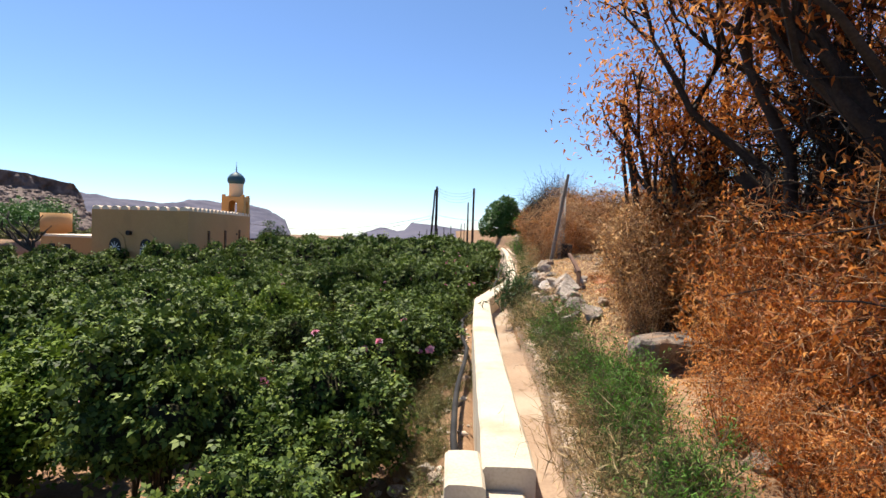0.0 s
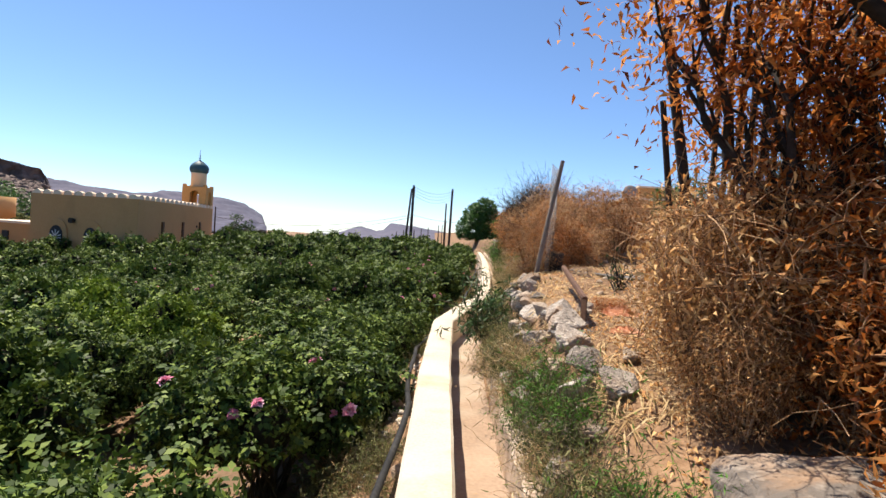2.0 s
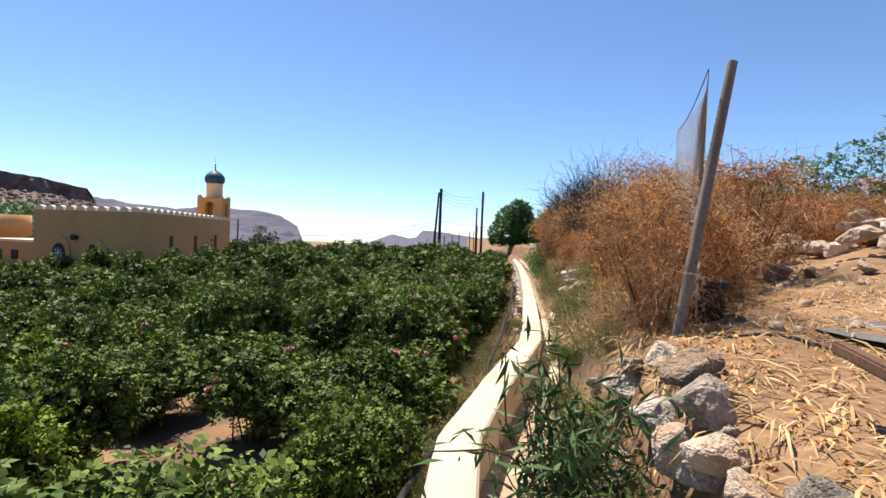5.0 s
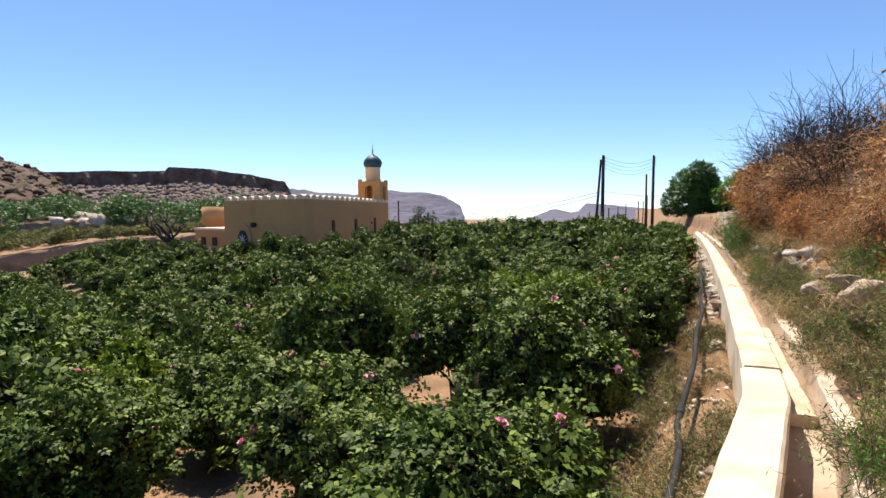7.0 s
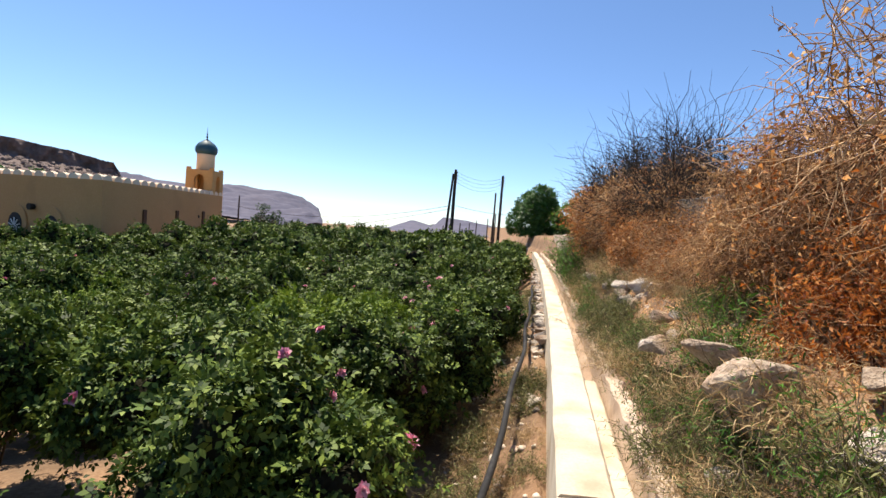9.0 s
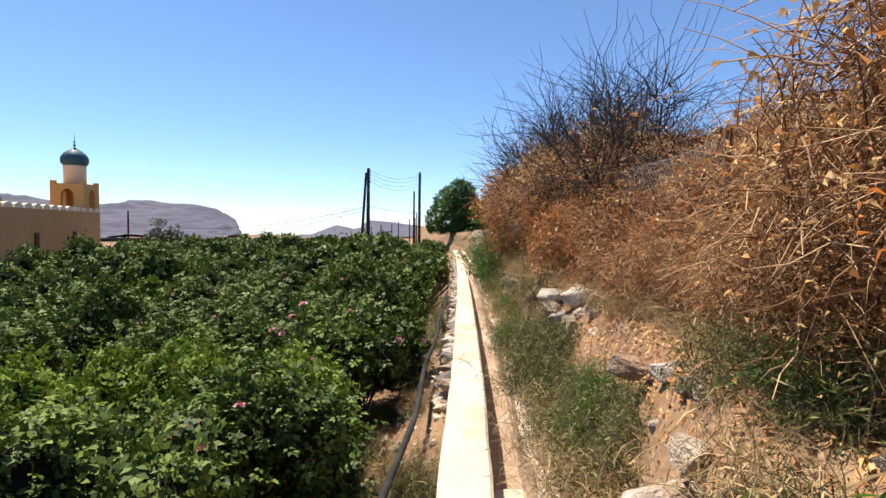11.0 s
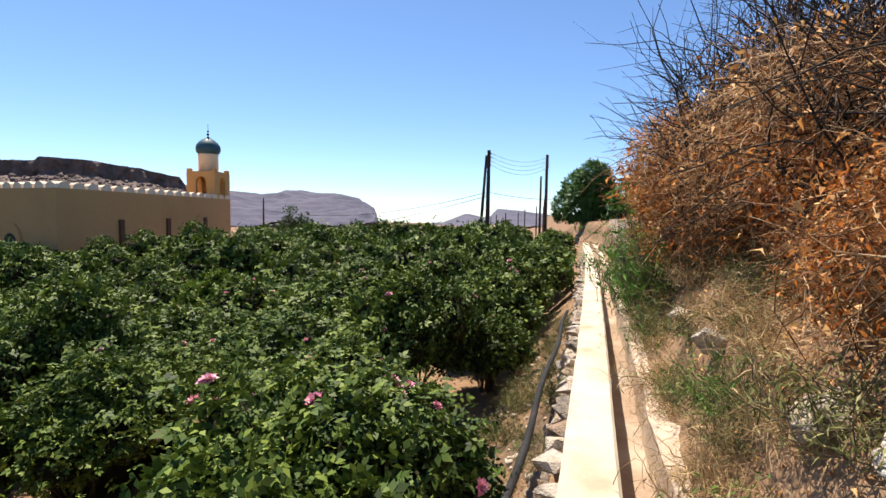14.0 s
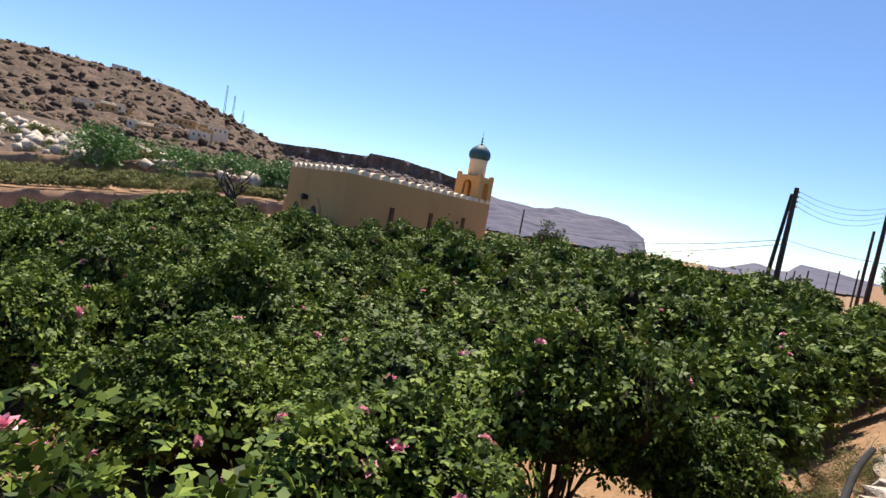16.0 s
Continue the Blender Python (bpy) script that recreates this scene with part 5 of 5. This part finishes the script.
# burnt thicket at the start: golden edge, orange body, twigs blackened as shade inside
for x, y, s, st in [(2.12, 5.2, 0.50, 1.3), (2.3, 5.4, 0.62, 1.2), (2.05, 4.85, 0.32, 1.2), (2.3, 4.95, 0.75, 1.1), (2.6, 5.45, 0.6, 1.2)]:
    shrub("burnt_shrub", VINE_GOLD[random.randrange(2)], x, y, s, "dry golden-leaved shrub at the thicket's edge", "shrub", "scorched thicket", stretch=st)
for x, y, s, st in [(2.5, 4.7, 0.75, 1.0), (2.45, 4.1, 0.62, 1.0), (2.9, 4.3, 0.9, 1.0), (2.55, 3.4, 0.72, 1.0), (2.95, 3.2, 0.9, 1.1), (2.35, 2.75, 0.6, 1.0), (2.75, 2.2, 0.85, 1.1), (2.3, 2.1, 0.5, 0.9), (2.05, 2.6, 0.36, 0.9), (2.3, 3.3, 0.45, 0.9), (2.35, 1.5, 0.62, 1.0), (2.0, 1.7, 0.34, 0.9), (2.7, 1.2, 0.85, 1.1), (2.2, 0.8, 0.6, 1.0), (1.85, 2.15, 0.26, 0.9), (2.3, 3.75, 0.42, 1.0), (2.75, 5.1, 0.75, 1.3), (1.62, 2.25, 0.30, 1.0), (1.6, 2.75, 0.30, 1.0), (1.68, 1.7, 0.36, 1.0), (1.9, 1.3, 0.48, 1.0), (1.95, 2.4, 0.5, 1.1), (2.15, 3.0, 0.42, 1.2), (2.2, 2.0, 0.6, 1.2), (2.3, 3.5, 0.6, 1.3)]:
    shrub("burnt_shrub", VINE_ORANGE[random.randrange(3)], x, y, s, "orange-brown scorched thicket beside the channel", "shrub", "scorched thicket", stretch=st)
for x, y, s, st in [(3.3, 3.8, 1.15, 1.2), (3.5, 2.8, 1.2, 1.2), (3.3, 1.8, 1.15, 1.2), (3.2, 0.9, 1.1, 1.2), (3.4, 4.9, 1.0, 1.15), (4.0, 3.4, 1.3, 1.2), (4.0, 2.0, 1.3, 1.2), (2.9, 1.6, 0.9, 1.3)]:
    shrub("black_twig_shrub", SHADE_TANGLE[random.randrange(2)], x, y, s, "thicket with few scorched leaves, twigs blackened as inner shade", "shrub", "charred thicket", stretch=st)
for seed, x, y, h, n in ((77, 2.65, 4.0, 1.65, 8000), (78, 2.8, 5.0, 1.5, 7000), (79, 2.6, 2.6, 1.6, 9000), (80, 3.3, 3.2, 1.75, 9000), (81, 3.2, 1.7, 1.7, 9000), (82, 3.7, 4.4, 1.7, 8000)):
    (tv, tf), tips = limbs(seed, 4, h, 0.10, 0.42, kids=3, lift=0.3)
    bt = thing("burnt_tree", pose(x, y, ground_z(x, y) - 0.1), "scorched tree with curled orange leaves", "tree", "scorched trees")
    part("trunk", np_mesh("trunk", tv, tf, CHAR, True), None, bt)
    g = np.random.default_rng(seed)
    tp = np.array([t_[0] for t_ in tips])
    k = g.integers(0, len(tp), n)
    p = tp[k] + g.normal(size=(n, 3)) * 0.2
    v, f = stamp(*WILLOW, p, unit(g.normal(size=(n, 3)) + np.array([0, 0, -0.5])), unit(g.normal(size=(n, 3)) + np.array([0, 0, 0.6])), 0.072 * g.uniform(0.5, 1.3, n))
    part("foliage", np_mesh("foliage", v, f, DRY_ORANGE), None, bt)["kind"] = "stuff"
for k in range(13):   # green herbs at the thicket's foot
    y = random.uniform(1.6, 5.4)
    x = float(bank_x(y)) + random.uniform(0.24, 0.5)
    shrub("green_herb", HERBS_B[k % 2] if k % 3 else HERBS[k % 3], x, y, random.uniform(0.35, 0.6), "fresh green herb at the thicket's foot", "herb", "herbs on the bank")

# dry hedge and green scrub above the terrace
for k in range(13):
    u = k / 12
    x, y = 4.6 + 7.0 * u + random.uniform(-0.4, 0.4), 16.2 + 4.0 * u + random.uniform(-0.5, 0.5)
    shrub("hedge_shrub", (VINE + VINE_ORANGE)[k % 7], x, y, random.uniform(0.75, 1.05), "dry brown hedge shrub above the terrace", "shrub", "dry hedge", stretch=0.75)
for k, (x, y, h) in enumerate(((9.6, 20.5, 1.9), (11.0, 20.0, 2.2), (12.3, 19.2, 2.4), (13.4, 18.2, 2.6), (14.2, 17.0, 2.6), (10.4, 21.5, 2.0), (6.8, 21.0, 1.6))):
    leafy_tree("scrub_tree", x, y, ground_z(x, y) - 0.1, h, h * 0.5, 90 + k, "green scrub tree on the slope", TREE_LEAF if k % 2 else HERB, 1800, 0.15, 1.1, 0.1)

# herbs, straw and small growth along the bank and below the wall
for i in range(300):
    y = random.uniform(2.2, 29)
    r_ = random.uniform(0.14, 0.36 if y < 10 else 0.5 if 12.4 < y < 15.2 or 16.4 < y < 21.2 else 0.95)
    x = float(bank_x(y)) + r_
    kind = random.random()
    if kind < 0.62:
        shrub("bank_herb", HERBS[i % 3], x, y, random.uniform(0.4, 0.8), "grey-green wild herb on the channel bank", "herb", "herbs on the bank")
    elif kind < 0.9:
        shrub("dry_grass", STRAWS[i % 2], x, y, random.uniform(0.5, 0.9), "tuft of dry straw-coloured grass", "grass", "dry grass tufts")
    else:
        shrub("green_herb", HERBS_B[i % 2], x, y, random.uniform(0.4, 0.7), "fresh green herb on the channel bank", "herb", "herbs on the bank")
for i in range(190):
    y = random.uniform(3.0, 28)
    x = float(wall_x(y)) - random.uniform(0.1, 0.95)
    shrub("wall_foot_herb", (HERBS if i % 3 else STRAWS)[i % 2], x, y, random.uniform(0.4, 0.8), "green and straw-coloured weeds below the wall", "herb", "weeds below the wall")
for y in (24.2, 24.8, 25.5, 26.2):
    shrub("green_bush", HERBS_B[int(y * 10) % 2], float(bank_x(y)) + 0.32, y, 1.45, "bright green feathery bush beside the channel", "bush", "bright green bushes")
shrub("long_leaved_shrub", OLE, 1.3, 8.9, 0.95, "dark green long-leaved shrub at the bend", "shrub", "", z=-0.0)

# ---- burnt terrace ----
def beam(name, a, b, w, h, mat, label, category):
    a, b = Vector(a), Vector(b)
    d = b - a
    e = new(name, bm_mesh(name, box(bmesh.new(), -w / 2, w / 2, 0, d.length, -h / 2, h / 2, 0.008), mat))
    e.matrix_world = Matrix.Translation(a) @ d.to_track_quat("Y", "Z").to_matrix().to_4x4()
    return tagged(e, label, category)


rail = thing("fallen_rail", pose(0, 0, 0), "fallen rusty steel rail with a bent foot", "rail")
b1 = beam("bar", (1.8, 6.62, 0.82), (2.12, 8.45, 0.99), 0.05, 0.045, RUST, "", "")
b2 = beam("foot", (1.8, 6.64, 0.82), (1.76, 6.5, 0.56), 0.05, 0.045, RUST, "", "")
for b_ in (b1, b2):
    b_.parent = rail
    for key in list(b_.keys()):
        del b_[key]
shrub("black_twig_shrub", shrub_mesh(540, 34, 160, CURL, 0.04, OLEANDER, CHAR, 0.62, 0.35, 0.04, 0.006, 0.0), 2.75, 8.3, 0.9, "small charred shrub on the burnt terrace", "shrub", "")
post = thing("fence_post", pose(0, 0, 0), "leaning weathered fence post", "fence post")
part("shaft", np_mesh("shaft", *tube([(2.05, 9.62, 0.7), (2.2, 9.66, 1.6), (2.36, 9.72, 2.46)], [0.035, 0.034, 0.03], 8), GREY_WOOD, True), None, post)
for (x, y, top, lean, r_, lab) in ((2.46, 6.15, 2.95, -0.34, 0.042, "thick weathered leaning timber post"), (2.36, 6.25, 2.42, -0.18, 0.026, "short charred timber post")):
    z = ground_z(x, y)
    ps = thing("timber_post", pose(x, y, z), lab, "post")
    part("shaft", np_mesh("shaft", *tube([(0, 0, -0.2), (lean * 0.4, 0, (top - z) * 0.5), (lean, 0.05, top - z)], [r_, r_ * 0.95, r_ * 0.85], 10), CHAR if r_ < 0.05 else GREY_WOOD, True), None, ps)


def chain_link(a, b, z0, z1, label, cell=0.06, wire=0.0022, lean=0.0, posts=True):
    e = thing("chain_link_fence", pose(0, 0, 0), label, "fence")
    a, b = np.array(a, float), np.array(b, float)
    ln = np.linalg.norm(b - a)
    d = (b - a) / ln
    nrm = np.array([d[1], -d[0]])
    h = z1 - z0
    pieces = []
    for s in (1, -1):
        for u in np.arange(-h, ln + h, cell):
            t0, t1 = u, u + s * h
            lo, hi = sorted((t0, t1))
            c0, c1 = max(lo, 0), min(hi, ln)
            if c1 - c0 < 0.05:
                continue
            pts = []
            for t_ in (c0, (c0 + c1) / 2, c1):
                zz = (t_ - t0) * s
                sway = 0.05 * math.sin(t_ * 2.3) + lean * zz
                q_ = a + d * t_ + nrm * sway
                pts.append((q_[0], q_[1], z0 + zz))
            pieces.append(tube(pts, wire, 3))
    part("mesh", np_mesh("mesh", *join(pieces), WIRE), None, e)["kind"] = "stuff"
    for t_ in (np.linspace(0, ln, 2) if posts else []):
        q_ = a + d * t_
        part("post", np_mesh("post", *tube([(q_[0], q_[1], z0 - 0.35), (q_[0], q_[1], z1 + 0.05)], 0.022, 8), RUST), None, e)
    part("top_wire", np_mesh("top_wire", *tube([(*(a + d * t_), z1 - 0.03 * math.sin(t_ * 2)) for t_ in np.linspace(0, ln, 8)], 0.004, 4), WIRE), None, e)
    return e


chain_link((2.2, 9.68), (2.75, 11.3), 0.85, 2.4, "sagging chain-link fence at the vines", posts=False)
chain_link((3.35, 12.2), (3.55, 14.2), 0.95, 1.9, "chain-link fence half hidden by vines")
chain_link((3.95, 17.2), (4.35, 20.2), 0.85, 1.9, "chain-link fence half hidden by vines")
# old timber fence inside the scorched thicket
tf_ = thing("timber_fence", pose(0, 0, 0), "dark slatted timber fence inside the thicket", "fence")
for k in range(9):
    x, y = 2.33 + 0.062 * k, 5.8 - 0.03 * k
    part("slat", box(bmesh.new(), x - 0.014, x + 0.014, y - 0.01, y + 0.01, ground_z(x, y) - 0.1, 3.0 + random.uniform(-0.1, 0.1)), CHAR, tf_)
for z in (1.2, 2.5):
    bm = bmesh.new()
    r_ = bmesh.ops.create_cube(bm, size=1.0, matrix=Matrix.Translation((2.58, 5.665, z)) @ Matrix.Rotation(math.atan2(-0.03, 0.062), 4, "Z") @ Matrix.Diagonal((0.62, 0.03, 0.05, 1)))
    part("rail", bm, CHAR, tf_)

# ash heap, scorched paper, charred drum and dead straw on the terrace
def heap(name, x, y, radius, height, mat, label, category, seed, crumple=0.0):
    bm = bmesh.new()
    n, m = 9, 22
    ring = [[bm.verts.new((radius * i / n * math.cos(2 * math.pi * k / m) * (1 + 0.25 * noise.noise((k * 0.6, seed, i * 0.1))), radius * i / n * math.sin(2 * math.pi * k / m), max(-0.03, height * (1 - (i / n) ** 2) + (height * 0.35 + crumple) * noise.noise((i * 0.9, k * 0.8, seed))))) for k in range(m)] for i in range(1, n + 1)]
    top = bm.verts.new((0, 0, height))
    for k in range(m):
        bm.faces.new((top, ring[0][k], ring[0][(k + 1) % m]))
        for i in range(n - 1):
            bm.faces.new((ring[i][k], ring[i + 1][k], ring[i + 1][(k + 1) % m], ring[i][(k + 1) % m]))
    ob = part(name, bm, mat)
    ob.matrix_world = pose(x, y, ground_z(x, y), 0, 0, seed * 40)
    return tagged(ob, label, category)


heap("ash_heap", 1.68, 6.5, 0.2, 0.06, ASH, "grey heap of ash and gravel at the rail", "ash", 1)
heap("ash_patch", 3.6, 9.6, 0.7, 0.02, ASH, "flat grey patch of ash on the terrace", "ash", 2)
heap("scorched_paper", 2.1, 6.45, 0.15, 0.05, PAPER, "crumpled scorched orange and white paper", "paper", 3, 0.02)
heap("scorched_paper", 2.3, 7.1, 0.2, 0.06, PAPER, "crumpled scorched orange paper heap", "paper", 4, 0.025)
shrub("dry_heap", VINE_ORANGE[0], 2.25, 7.2, 0.22, "heap of scorched orange twigs and leaves", "twig heap", "", stretch=0.5)
drum = thing("charred_drum", pose(2.42, 10.1, ground_z(2.42, 10.1), 8, 0, 20), "charred black steel drum beside the fence", "drum")
part("body", lathe([(0.13, 0.0), (0.14, 0.02), (0.135, 0.12), (0.145, 0.13), (0.135, 0.15), (0.14, 0.3), (0.12, 0.3), (0.12, 0.1)], 18), CHAR, drum)

# fallen leaves and straw on the bank and terrace
g = np.random.default_rng(31)
n = 14000
y = g.uniform(1.5, 24, n)
x = bank_x(y) + 0.1 + 0.9 * g.uniform(0.0, 1.0, n) ** 0.5
sel = y < 12
x = np.where(sel & (g.random(n) < 0.75), bank_x(y) + g.uniform(0.6, 4.5, n), x)
z = np.array([ground_z(a, b) for a, b in zip(x, y)]) + 0.012
z = np.where(x < bank_x(y) + 0.25, np.maximum(z, 0.012), z)
v, f = stamp(*CURL, np.stack([x, y, z], 1), unit(g.normal(size=(n, 3)) * np.array([1, 1, 0.25])), unit(g.normal(size=(n, 3)) * 0.35 + np.array([0, 0, 1.0])), 0.032 * g.uniform(0.5, 1.5, n))
tagged(part("leaf_litter", np_mesh("leaf_litter", v, f, DRY_TAN), None), "fallen dry tan leaves on the bank", "leaf litter", kind="stuff")
n = 15000
y = 5 + 8 * g.uniform(0, 1, n) ** 1.4
x = bank_x(y) + 0.5 + 6 * g.uniform(0, 1, n) ** 1.6
z = np.array([ground_z(a, b) for a, b in zip(x, y)]) + 0.012
v, f = stamp(*BLADE, np.stack([x, y, z], 1), unit(g.normal(size=(n, 3)) * np.array([1, 1, 0.15])), unit(g.normal(size=(n, 3)) * 0.3 + np.array([0, 0, 1.0])), 0.2 * g.uniform(0.4, 1.4, n))
tagged(part("straw_litter", np_mesh("straw_litter", v, f, STRAW), None), "scattered dry straw on the burnt terrace", "straw", kind="stuff")
